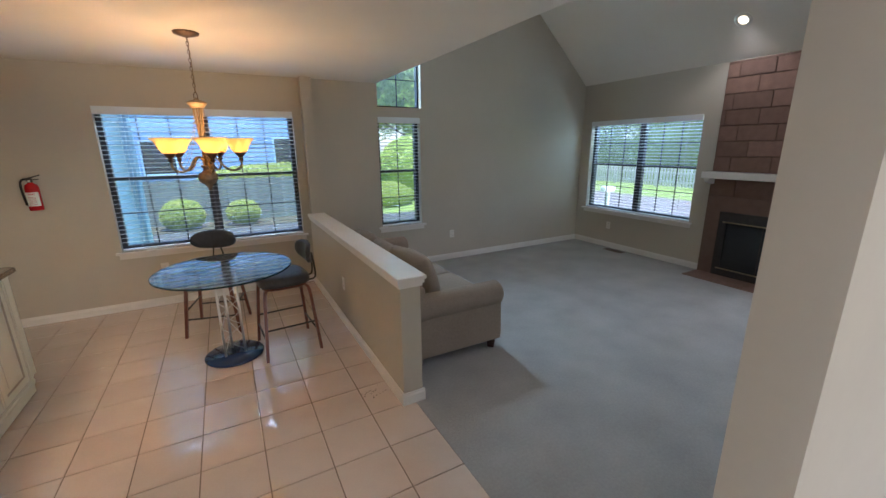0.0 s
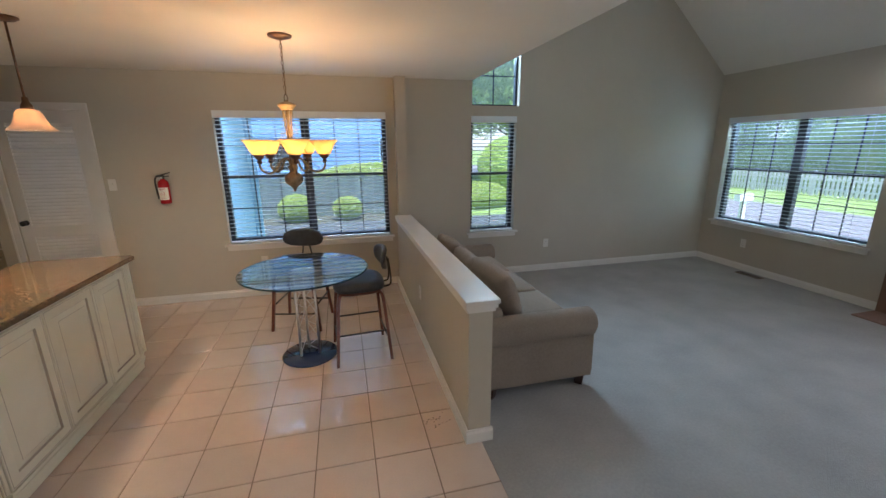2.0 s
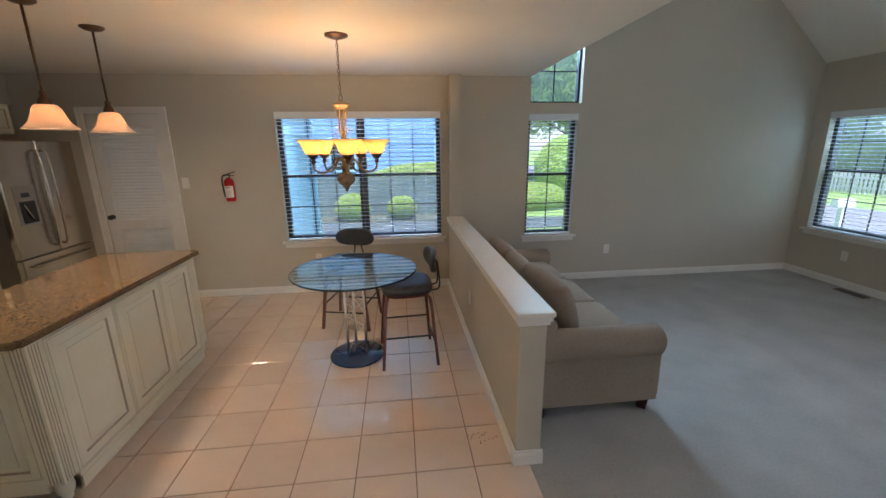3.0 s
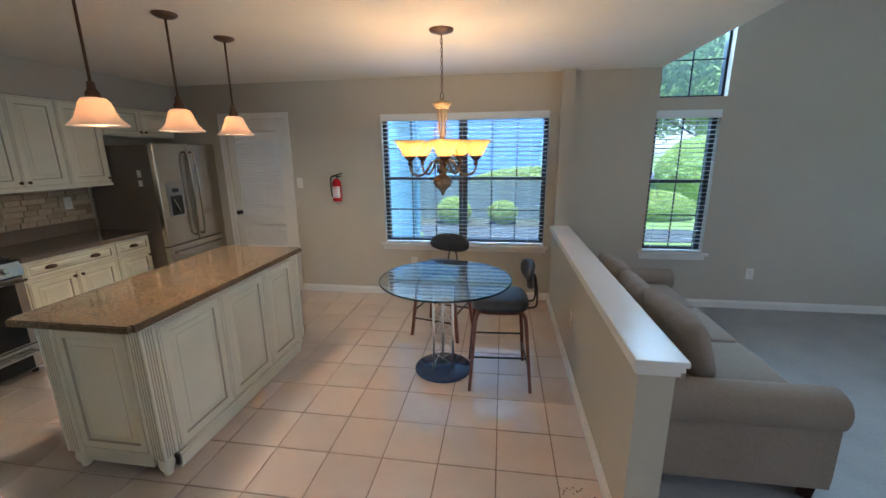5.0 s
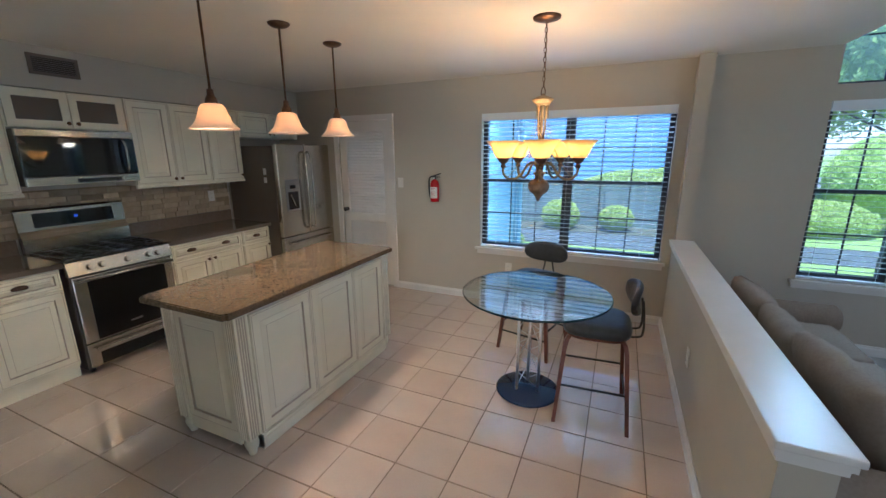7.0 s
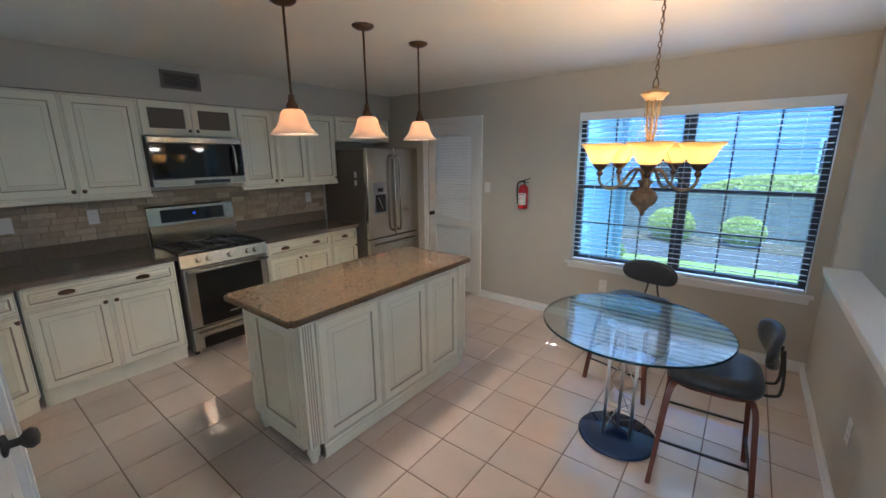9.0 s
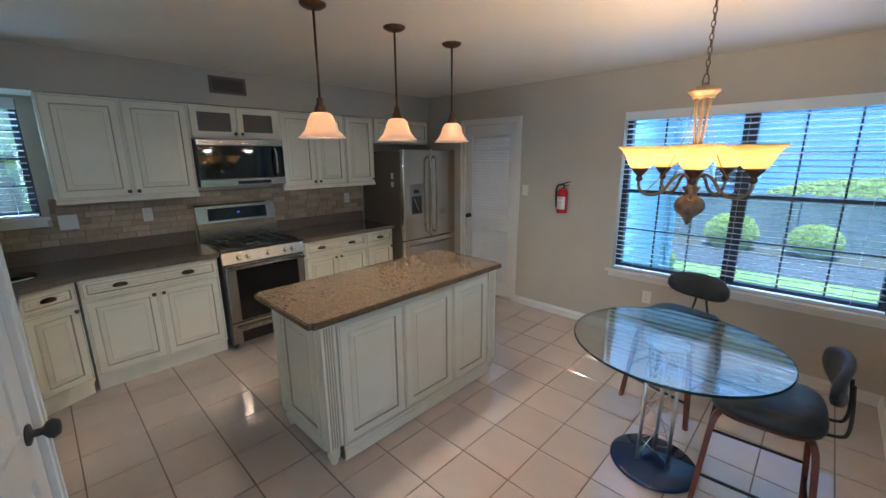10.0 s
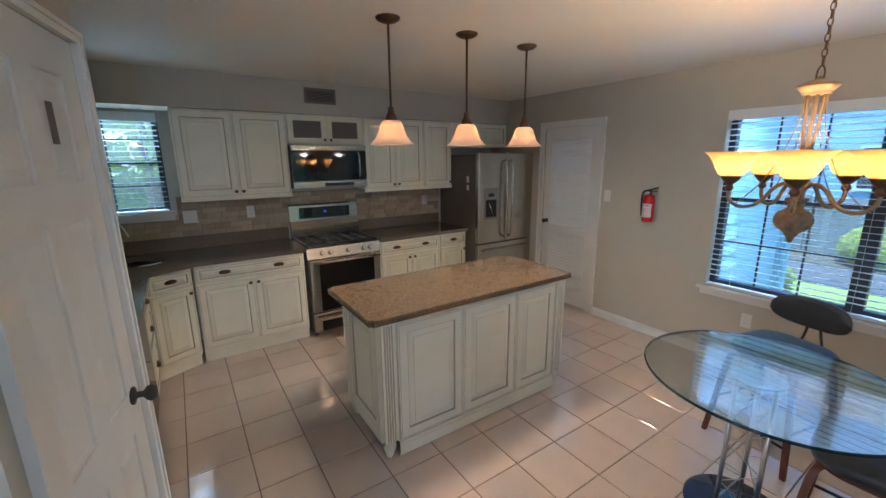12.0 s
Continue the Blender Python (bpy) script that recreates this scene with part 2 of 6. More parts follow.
def sheet_glass(name, tint, f0):
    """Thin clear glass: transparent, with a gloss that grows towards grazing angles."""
    m = bpy.data.materials.new(name)
    m.use_nodes = True
    n = m.node_tree
    n.nodes.clear()
    o, t, g, mix, lw, p, ma = (n.nodes.new(k) for k in ("ShaderNodeOutputMaterial", "ShaderNodeBsdfTransparent", "ShaderNodeBsdfGlossy", "ShaderNodeMixShader", "ShaderNodeLayerWeight", "ShaderNodeMath", "ShaderNodeMath"))
    t.inputs[0].default_value = (*tint, 1)
    g.inputs["Roughness"].default_value = 0.015
    lw.inputs["Blend"].default_value = 0.5
    p.operation, ma.operation = "POWER", "MULTIPLY_ADD"
    p.inputs[1].default_value = 2.6
    ma.inputs[1].default_value, ma.inputs[2].default_value = 1 - f0, f0
    n.links.new(lw.outputs["Facing"], p.inputs[0]), n.links.new(p.outputs[0], ma.inputs[0]), n.links.new(ma.outputs[0], mix.inputs[0])
    n.links.new(t.outputs[0], mix.inputs[1]), n.links.new(g.outputs[0], mix.inputs[2]), n.links.new(mix.outputs[0], o.inputs[0])
    return m


CLEAR = sheet_glass("window_glass", (0.97, 0.98, 0.98), 0.03)
# haze put into the panes: a thin translucent film pales the view
hazed = CLEAR.node_tree
film, over = hazed.nodes.new("ShaderNodeBsdfTranslucent"), hazed.nodes.new("ShaderNodeMixShader")
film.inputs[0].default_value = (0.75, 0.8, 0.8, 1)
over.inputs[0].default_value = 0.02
pane_out = [k for k in hazed.nodes if k.bl_idname == "ShaderNodeOutputMaterial"][0]
hazed.links.new(pane_out.inputs[0].links[0].from_socket, over.inputs[1])
hazed.links.new(film.outputs[0], over.inputs[2])
hazed.links.new(over.outputs[0], pane_out.inputs[0])
TABLEGLASS = sheet_glass("green_tinted_table_glass", (0.94, 0.972, 0.968), 0.15)
GLASSEDGE = material("dark_glass_edge", (0.01, 0.03, 0.035), 0.1)


# ---- building helpers ----
def add_box(bm, x0, x1, y0, y1, z0, z1):
    v = [bm.verts.new((x, y, z)) for z in (z0, z1) for y in (y0, y1) for x in (x0, x1)]
    for f in ((0, 2, 3, 1), (4, 5, 7, 6), (0, 1, 5, 4), (2, 6, 7, 3), (0, 4, 6, 2), (1, 3, 7, 5)):
        bm.faces.new([v[i] for i in f])
    return v


def box(x0, x1, y0, y1, z0, z1, bevel=0.0, seg=2):
    bm = bmesh.new()
    add_box(bm, x0, x1, y0, y1, z0, z1)
    if bevel > 0:
        bmesh.ops.bevel(bm, geom=bm.edges[:], offset=bevel, segments=seg, affect="EDGES", profile=0.6)
    return bm


def add_tube(bm, pts, r, sides=8, r1=None, cap=True):
    """A round bar along the points, tapering from r to r1."""
    pts = [Vector(p) for p in pts]
    r1 = r if r1 is None else r1
    rings, ref = [], None
    for i, p in enumerate(pts):
        d = (pts[min(i + 1, len(pts) - 1)] - pts[max(i - 1, 0)]).normalized()
        if ref is None:
            ref = d.orthogonal().normalized()
        ref = (ref - d * ref.dot(d)).normalized()
        s = d.cross(ref)
        rad = r + (r1 - r) * i / max(1, len(pts) - 1)
        rings.append([bm.verts.new(p + (ref * math.cos(a) + s * math.sin(a)) * rad) for a in (2 * math.pi * k / sides for k in range(sides))])
    for a, b in zip(rings, rings[1:]):
        for k in range(sides):
            bm.faces.new((a[k], a[(k + 1) % sides], b[(k + 1) % sides], b[k]))
    if cap:
        bm.faces.new(rings[0][::-1]), bm.faces.new(rings[-1])
    return bm


def tube(pts, r, sides=8, r1=None):
    return add_tube(bmesh.new(), pts, r, sides, r1)


def add_lathe(bm, profile, cx=0, cy=0, cz=0, sides=24):
    """Turns (radius, height) points about an upright axis."""
    rings = []
    for r, z in profile:
        if r < 1e-5:
            rings.append([bm.verts.new((cx, cy, cz + z))])
        else:
            rings.append([bm.verts.new((cx + r * math.cos(a), cy + r * math.sin(a), cz + z)) for a in (2 * math.pi * k / sides for k in range(sides))])
    for a, b in zip(rings, rings[1:]):
        for k in range(sides):
            j = (k + 1) % sides
            if len(a) == 1 and len(b) > 1:
                bm.faces.new((a[0], b[j], b[k]))
            elif len(b) == 1 and len(a) > 1:
                bm.faces.new((a[k], a[j], b[0]))
            elif len(a) > 1:
                bm.faces.new((a[k], a[j], b[j], b[k]))
    return bm


def lathe(profile, cx=0, cy=0, cz=0, sides=24):
    return add_lathe(bmesh.new(), profile, cx, cy, cz, sides)


def smooth_curve(pts, n=6):
    """Catmull-Rom points through pts."""
    pts = [Vector(p) for p in pts]
    out = []
    for i in range(len(pts) - 1):
        p0, p1, p2, p3 = pts[max(i - 1, 0)], pts[i], pts[i + 1], pts[min(i + 2, len(pts) - 1)]
        for k in range(n):
            t = k / n
            out.append(0.5 * ((2 * p1) + (p2 - p0) * t + (2 * p0 - 5 * p1 + 4 * p2 - p3) * t * t + (3 * p1 - p0 - 3 * p2 + p3) * t ** 3))
    return out + [pts[-1]]


def prism(outline, axis, a0, a1):
    """An outline of (u, v) pushed from a0 to a1 along an axis: x (u=y, v=z), y (u=x, v=z) or z (u=x, v=y)."""
    bm = bmesh.new()
    place = {"x": lambda u, v, a: (a, u, v), "y": lambda u, v, a: (u, a, v), "z": lambda u, v, a: (u, v, a)}[axis]
    lo = [bm.verts.new(place(u, v, a0)) for u, v in outline]
    hi = [bm.verts.new(place(u, v, a1)) for u, v in outline]
    bm.faces.new(lo), bm.faces.new(hi[::-1])
    for i in range(len(lo)):
        j = (i + 1) % len(lo)
        bm.faces.new((lo[i], hi[i], hi[j], lo[j]))
    bmesh.ops.recalc_face_normals(bm, faces=bm.faces[:])
    return bm


def mesh_of(name, bm, mat, smooth=False):
    me = bpy.data.meshes.new(name)
    bm.normal_update()
    bm.to_mesh(me)
    bm.free()
    if mat:
        me.materials.append(mat)
    if smooth:
        me.polygons.foreach_set("use_smooth", [True] * len(me.polygons))
        if smooth is not True:
            me.set_sharp_from_angle(angle=radians(smooth))
    return me


def part(name, bm, mat, parent, label="", smooth=False):
    ob = new(name, bm if isinstance(bm, bpy.types.Mesh) else mesh_of(name, bm, mat, smooth))
    ob.parent = parent
    return tagged(ob, label)


def thing(name, x, y, z, label, category, group="", rz=0.0):
    ob = new(name)
    ob.empty_display_size = 0.1
    ob.matrix_basis = pose(x, y, z, 0, 0, rz)
    return tagged(ob, label, category, group)


def structure(name, bm, mat, label="", smooth=False):
    ob = new(name, mesh_of(name, bm, mat, smooth))
    return tagged(ob, label, "", "", "structure")


def wall_boxes(bm, axis, p0, p1, a0, a1, z0, z1, holes):
    """A wall between p0 and p1 in depth, a0 to a1 in length, with openings (b0, b1, c0, c1)."""
    def put(u0, u1, w0, w1):
        if u1 - u0 > 1e-4 and w1 - w0 > 1e-4:
            if axis == "x":
                add_box(bm, p0, p1, u0, u1, w0, w1)
            else:
                add_box(bm, u0, u1, p0, p1, w0, w1)
    cuts = sorted({a0, a1, *[h[0] for h in holes], *[h[1] for h in holes]})
    for u0, u1 in zip(cuts, cuts[1:]):
        inside = sorted((h[2], h[3]) for h in holes if h[0] <= u0 + 1e-6 and h[1] >= u1 - 1e-6)
        w = z0
        for c0, c1 in inside:
            put(u0, u1, w, c0)
            w = c1
        put(u0, u1, w, z1)
    return bm


def wpart(name, bm, mat, parent, label="", smooth=False):
    """A part whose mesh is given in the world's places."""
    ob = part(name, bm, mat, parent, label, smooth)
    p = parent
    while p:
        ob.location -= p.matrix_basis.translation
        p = p.parent
    return ob


def loft_rings(bm, w, h, rings, close_back=True):
    """Nested rectangles of a w by h front that faces -y: (inset, y, material index of the band that leads to it)."""
    prev = None
    for inset, y, mi in rings:
        ring = [bm.verts.new(p) for p in ((inset, y, inset), (w - inset, y, inset), (w - inset, y, h - inset), (inset, y, h - inset))]
        if prev:
            for i in range(4):
                f = bm.faces.new((prev[i], prev[(i + 1) % 4], ring[(i + 1) % 4], ring[i]))
                f.material_index = mi
        elif close_back:
            bm.faces.new(ring[::-1])
        prev = ring
    bm.faces.new(prev)
    return bm


def ring_frame(w, h, s, y0, y1):
    """One rectangular frame with a hole, between depths y0 and y1."""
    bm = bmesh.new()
    loops = []
    for y in (y0, y1):
        for i in (0, s):
            loops.append([bm.verts.new(p) for p in ((i, y, i), (w - i, y, i), (w - i, y, h - i), (i, y, h - i))])
    a, b, c, d = loops
    for k in range(4):
        j = (k + 1) % 4
        for q in ((a[k], a[j], b[j], b[k]), (c[k], d[k], d[j], c[j]), (a[k], c[k], c[j], a[j]), (b[k], b[j], d[j], d[k])):
            bm.faces.new(q)
    bmesh.ops.recalc_face_normals(bm, faces=bm.faces[:])
    return bm


def raised_panel(w, h, mat, stile=0.055, t=0.02):
    """A raised-panel front with glaze in its grooves."""
    bm = bmesh.new()
    s = min(stile, min(w, h) * 0.27)
    k = min(0.030, (min(w, h) / 2 - s) * 0.5)
    loft_rings(bm, w, h, [(0, 0, 0), (0, -t + 0.003, 0), (0.003, -t, 0), (0.009, -t, 0), (0.0105, -t + 0.002, 1), (0.012, -t, 1), (s, -t, 0), (s + 0.003, -t + 0.010, 1),
                          (s + 0.007, -t + 0.010, 1), (s + 0.009, -t + 0.008, 0), (s + 0.009 + k, -t + 0.001, 0), (s + 0.011 + k, -t, 1)])
    me = mesh_of("front", bm, mat)
    me.materials.append(GLAZE)
    return me


def at(ob, x, y, z, rz=0.0):
    ob.matrix_basis = pose(x, y, z, 0, 0, rz)
    return ob


def knob_mesh():
    bm = lathe([(0.0, 0), (0.007, 0), (0.006, 0.012), (0.013, 0.018), (0.015, 0.024), (0.011, 0.029), (0, 0.03)], sides=12)
    bmesh.ops.rotate(bm, verts=bm.verts[:], cent=(0, 0, 0), matrix=Matrix.Rotation(radians(90), 3, "X"))
    return mesh_of("knob", bm, BRONZE, True)


def cup_mesh():
    """A cup pull: half a shell, open below."""
    bm = bmesh.new()
    rows = []
    for i in range(7):
        a = math.pi * i / 6
        rows.append([bm.verts.new((0.045 * -math.cos(a), -0.024 * math.sin(a) * math.sin(b) - 0.001, 0.026 * math.cos(b) * (0.35 + 0.65 * math.sin(a)) - 0.004)) for b in (radians(k) for k in (0, 25, 50, 75, 100))])
    for a, b in zip(rows, rows[1:]):
        for k in range(4):
            bm.faces.new((a[k], a[k + 1], b[k + 1], b[k]))
    bmesh.ops.solidify(bm, geom=bm.faces[:], thickness=0.002)
    return mesh_of("pull", bm, BRONZE, True)


KNOB, CUP = knob_mesh(), cup_mesh()


# ---- structure ----
YN, XE, XW = 8.735, 7.25, -2.20    # inner faces of the north, east and west walls
YS = 4.12                          # inner face of the kitchen's south wall
HC, XF = 2.445, 3.545              # the flat ceiling's height and its edge
VZ, VS = 2.62, 0.877               # the vault's height at the east wall, and its slope
TOP = VZ + VS * (XE - XF)
DW = (0.69, 2.505, 0.635, 2.075)   # dining window
LW = (3.54, 4.14, 0.60, 2.045)     # tall window of the living room
LU = (3.55, 4.165, 2.165, 3.20)    # window above it
PD = (-1.20, -0.46, 0.0, 2.06)     # pantry door
EW = (6.74, 8.54, 0.62, 2.04)      # east window, along y
SW = (4.22, 5.02, 0.62, 2.04)      # unseen window added on the other side of the fireplace, along y
KW = (4.17, 4.945, 1.27, 2.13)     # kitchen window, along y
YP, YQ = 3.90, 4.04                # wall between living room and hall
YB = -1.2                          # back of the hall
GROUND = -0.37


def add_bm(bm, other):
    me = bpy.data.meshes.new("joined")
    other.to_mesh(me)
    other.free()
    bm.from_mesh(me)
    bpy.data.meshes.remove(me)


bm = bmesh.new()
wall_boxes(bm, "y", YN, YN + 0.16, XW - 0.16, XE + 0.16, -0.1, HC, [DW, LW, PD, (LU[0], LU[1], LU[2], HC)])
wall_boxes(bm, "y", YN, YN + 0.16, XF - 0.14, LU[0], HC, TOP, [])
wall_boxes(bm, "y", YN, YN + 0.16, LU[0], LU[1], LU[3], TOP - VS * (LU[1] - XF), [])
add_bm(bm, prism([(LU[1], HC), (XE + 0.16, HC), (XE + 0.16, VZ - 0.1), (LU[1], VZ + VS * (XE - LU[1]) + 0.1)], "y", YN, YN + 0.16))
structure("wall_north", bm, PAINT, "beige painted wall with window openings and a gable")
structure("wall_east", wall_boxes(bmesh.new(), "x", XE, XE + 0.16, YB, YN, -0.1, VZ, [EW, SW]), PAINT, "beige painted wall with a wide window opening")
structure("wall_west", wall_boxes(bmesh.new(), "x", XW - 0.16, XW, YS - 0.14, YN, -0.1, HC, [KW]), PAINT, "beige painted kitchen wall behind the cabinets")
structure("wall_kitchen_end", box(XW - 0.16, 0.49, YS - 0.14, YS, -0.1, HC), PAINT, "beige painted kitchen end wall")
CX, CY, CR, CL = 0.48, 4.82, -10.16, 0.74   # corner, direction and length of the closet's angled face
CD = (0.04, 0.655, 0.0, 2.06)      # closet door, along that face
bm = wall_boxes(bmesh.new(), "y", -0.10, 0.0, 0.0, CL, -0.1, HC, [CD])
bmesh.ops.transform(bm, matrix=pose(CX, CY, 0, 0, 0, CR), verts=bm.verts[:])
add_box(bm, CX, CX + 0.1, 2.6, 4.70, -0.1, HC)
add_box(bm, 1.06, 1.155, 2.6, 4.59, -0.1, HC)
add_box(bm, CX + 0.1, 1.06, 2.6, 2.7, -0.1, HC)
structure("wall_closet", bm, PAINT, "beige painted closet walls beside the kitchen")
structure("wall_hall_end", wall_boxes(bmesh.new(), "y", YB - 0.16, YB, -0.96, XE + 0.16, -0.1, HC, [(3.2, 4.8, 0.0, 2.1)]), PAINT, "beige painted hall wall with a glazed door")
FW = (0.2, 2.2, 0.35, 2.1)          # added foyer window, out of view, along y
structure("wall_foyer", wall_boxes(bmesh.new(), "x", -0.96, -0.8, YB, YS - 0.14, -0.1, HC, [FW]), PAINT, "unseen beige painted foyer wall with an added window")
structure("wall_partition", box(2.675, XE, YP, YQ, -0.1, TOP), PAINT, "beige painted wall between hall and living room")
structure("wall_upper", box(XF - 0.14, XF, YQ - 0.2, YN, HC + 0.2, TOP + 0.1), PAINT, "beige painted wall above the flat ceiling's edge")
bm = bmesh.new()
add_box(bm, XW - 0.16, XF, YB - 0.16, YN, HC, HC + 0.2)
add_box(bm, XF, XE, YB - 0.16, YP, HC, HC + 0.2)
structure("ceiling_flat", bm, CEIL, "flat off-white painted ceiling")
structure("ceiling_vault", prism([(XF - 0.2, VZ + VS * (XE - XF + 0.2)), (XE + 0.16, VZ - VS * 0.16), (XE + 0.16, VZ - VS * 0.16 + 0.2), (XF - 0.2, VZ + VS * (XE - XF + 0.2) + 0.2)], "y", YP, YN + 0.17),
          CEIL, "sloping off-white painted ceiling")
structure("soffit", box(XW, -1.84, YS, YN, 2.15, HC), PAINT, "painted soffit above the wall cabinets")
structure("carpet_floor", box(2.66, XE, YB, YN, -0.1, -0.002), CARPET, "light grey cut-pile carpet with faint wear")
structure("tile_bed", box(XW - 0.16, 2.66, YB, YN + 0.16, -0.1, -0.006), GROUT, "brown grout between floor tiles")
structure("pantry_back", box(-1.6, 0, YN + 0.7, YN + 0.8, -0.1, HC), PAINT, "plain wall behind the pantry door")
structure("half_wall", box(2.577, 2.713, 5.80, 8.61, 0, 0.85), PAINT, "beige painted low wall between dining area and living room")
structure("column", box(2.60, 2.72, 8.61, YN, 0, HC), PAINT, "beige painted column at the end of the low wall")


def trim_run(name, x0, y0, x1, y1, nx, ny, h=0.085, t=0.014, z=0.0):
    """A baseboard along a line, on the side (nx, ny), with an eased top."""
    d = Vector((x1 - x0, y1 - y0, 0))
    n = Vector((nx, ny, 0))
    bm = bmesh.new()
    prof = [(0, 0), (t, 0), (t, h * 0.72), (t * 0.55, h * 0.84), (t * 0.45, h), (0, h)]
    a = [bm.verts.new(Vector((x0, y0, z + v)) + n * u) for u, v in prof]
    b = [bm.verts.new(Vector((x0, y0, z + v)) + n * u + d) for u, v in prof]
    bm.faces.new(a), bm.faces.new(b[::-1])
    for i in range(len(a)):
        j = (i + 1) % len(a)
        bm.faces.new((a[i], b[i], b[j], a[j]))
    bmesh.ops.recalc_face_normals(bm, faces=bm.faces[:])
    return structure(name, bm, TRIM, "white painted baseboard")


trim_run("baseboard", -0.395, YN, 2.60, YN, 0, -1)
trim_run("baseboard", 2.72, YN, XE, YN, 0, -1)
trim_run("baseboard", XE, 6.53, XE, YN - 0.014, -1, 0)
trim_run("baseboard", XE, YQ, XE, 5.17, -1, 0)
trim_run("baseboard", 2.577, 5.80, 2.577, YN - 0.014, -1, 0)
trim_run("baseboard", 2.713, 5.80, 2.713, YN - 0.014, 1, 0)
trim_run("baseboard", 2.563, 5.80, 2.727, 5.80, 0, -1)
trim_run("baseboard", 2.675, YP, 2.675, YQ, -1, 0)
trim_run("baseboard", 2.675, YP, XE, YP, 0, -1)
trim_run("baseboard", 2.675, YQ, XE - 0.014, YQ, 0, 1)

bm = box(2.549, 2.745, 5.765, 8.61, 0.868, 0.893, 0.006)
for k, (o, z0, z1) in enumerate(((0.012, 0.820, 0.842), (0.022, 0.842, 0.868))):
    add_box(bm, 2.577 - o, 2.713 + o, 5.80 - o, 8.61, z0, z1)
structure("half_wall_cap", bm, TRIM, "white glossy painted cap with moulding on the low wall")


def window(name, axis, hole, depth0, out, units, cols, blinds, label, sill=True, rows=2, valance=True, jamb=0.045):
    """A black double-hung window set back in its opening. axis: the wall's normal; out: +1 when outside lies along +axis."""
    a0, a1, z0, z1 = hole
    g = depth0 + out * 0.115

    def bx(u0, u1, d0, d1, w0, w1, bm=None):
        bm = bm or bmesh.new()
        d0, d1 = sorted((depth0 + out * d0, depth0 + out * d1))
        if axis == "y":
            add_box(bm, u0, u1, d0, d1, w0, w1)
        else:
            add_box(bm, d0, d1, u0, u1, w0, w1)
        return bm
    w = new(name)
    w.matrix_basis = pose((a0 + a1) / 2 if axis == "y" else depth0, (a0 + a1) / 2 if axis == "x" else depth0, z0)
    tagged(w, label, "", "", "structure")
    bm = bmesh.new()
    t = jamb
    bx(a0, a0 + t, 0.08, 0.15, z0, z1, bm), bx(a1 - t, a1, 0.08, 0.15, z0, z1, bm)
    bx(a0 + t, a1 - t, 0.08, 0.15, z0, z0 + t, bm), bx(a0 + t, a1 - t, 0.08, 0.15, z1 - t, z1, bm)
    step = (a1 - a0) / units
    for i in range(1, units):
        bx(a0 + step * i - 0.045, a0 + step * i + 0.045, 0.08, 0.15, z0 + t, z1 - t, bm)
    wpart("window_frame", bm, FRAME, w)
    zm = z0 + (z1 - z0) * 0.515 if rows > 1 else None
    for i in range(units):
        u0, u1 = a0 + step * i + (0.045 if i else t), a0 + step * (i + 1) - (0.045 if i < units - 1 else t)
        halves = [(z0 + t, zm - 0.016), (zm + 0.016, z1 - t)] if zm else [(z0 + t, z1 - t)]
        if zm:
            wpart("meeting_rail", bx(u0, u1, 0.09, 0.135, zm - 0.016, zm + 0.016), FRAME, w)
        for w0, w1 in halves:
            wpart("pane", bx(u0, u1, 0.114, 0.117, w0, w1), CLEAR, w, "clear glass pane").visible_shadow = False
            for c in range(1, cols):
                u = u0 + (u1 - u0) * c / cols
                wpart("glazing_bar", bx(u - 0.006, u + 0.006, 0.103, 0.112, w0, w1), FRAME, w)
            nr = 2 if rows > 1 else 3
            for k in range(1, nr):
                v = w0 + (w1 - w0) * k / nr
                wpart("glazing_bar", bx(u0, u1, 0.100, 0.1025, v - 0.006, v + 0.006), FRAME, w)
    if sill:
        wpart("window_sill", bx(a0 - 0.045, a1 + 0.045, -0.055, 0.08, z0 - 0.022, z0 - 0.001), TRIM, w, "white painted sill")
        wpart("apron", bx(a0 - 0.025, a1 + 0.025, -0.016, -0.001, z0 - 0.075, z0 - 0.022), TRIM, w)
    if blinds:
        b = new("venetian_blind")
        b.matrix_basis = w.matrix_basis.copy()
        tagged(b, "white horizontal slat blind, lowered with open slats, in the window", "window blind", "window blinds")
        wpart("valance", bx(a0 + 0.004, a1 - 0.004, -0.012, 0.052, z1 - 0.075, z1 - 0.002), BLIND, b, "white valance board")
        n = int((z1 - z0 - 0.11) / 0.0445)
        for k in range(n):
            v = z1 - 0.10 - k * 0.0445
            bmz = bx(a0 + 0.012, a1 - 0.012, 0.012, 0.058, v - 0.0015, v + 0.0015)
            for vert in bmz.verts:
                dd = ((vert.co.y if axis == "y" else vert.co.x) - depth0) * out
                vert.co.z += (0.035 - dd) * 0.10
            wpart("slat", bmz, BLIND, b)
        wpart("bottom_rail", bx(a0 + 0.012, a1 - 0.012, 0.012, 0.060, z0 + 0.004, z0 + 0.022), BLIND, b)
        for f in ((0.1, 0.5, 0.9) if a1 - a0 > 1 else (0.15, 0.85)):
            u = a0 + (a1 - a0) * f
            wpart("ladder_cord", bx(u - 0.001, u + 0.001, 0.010, 0.0115, z0 + 0.02, z1 - 0.08), BLIND, b)
    return w


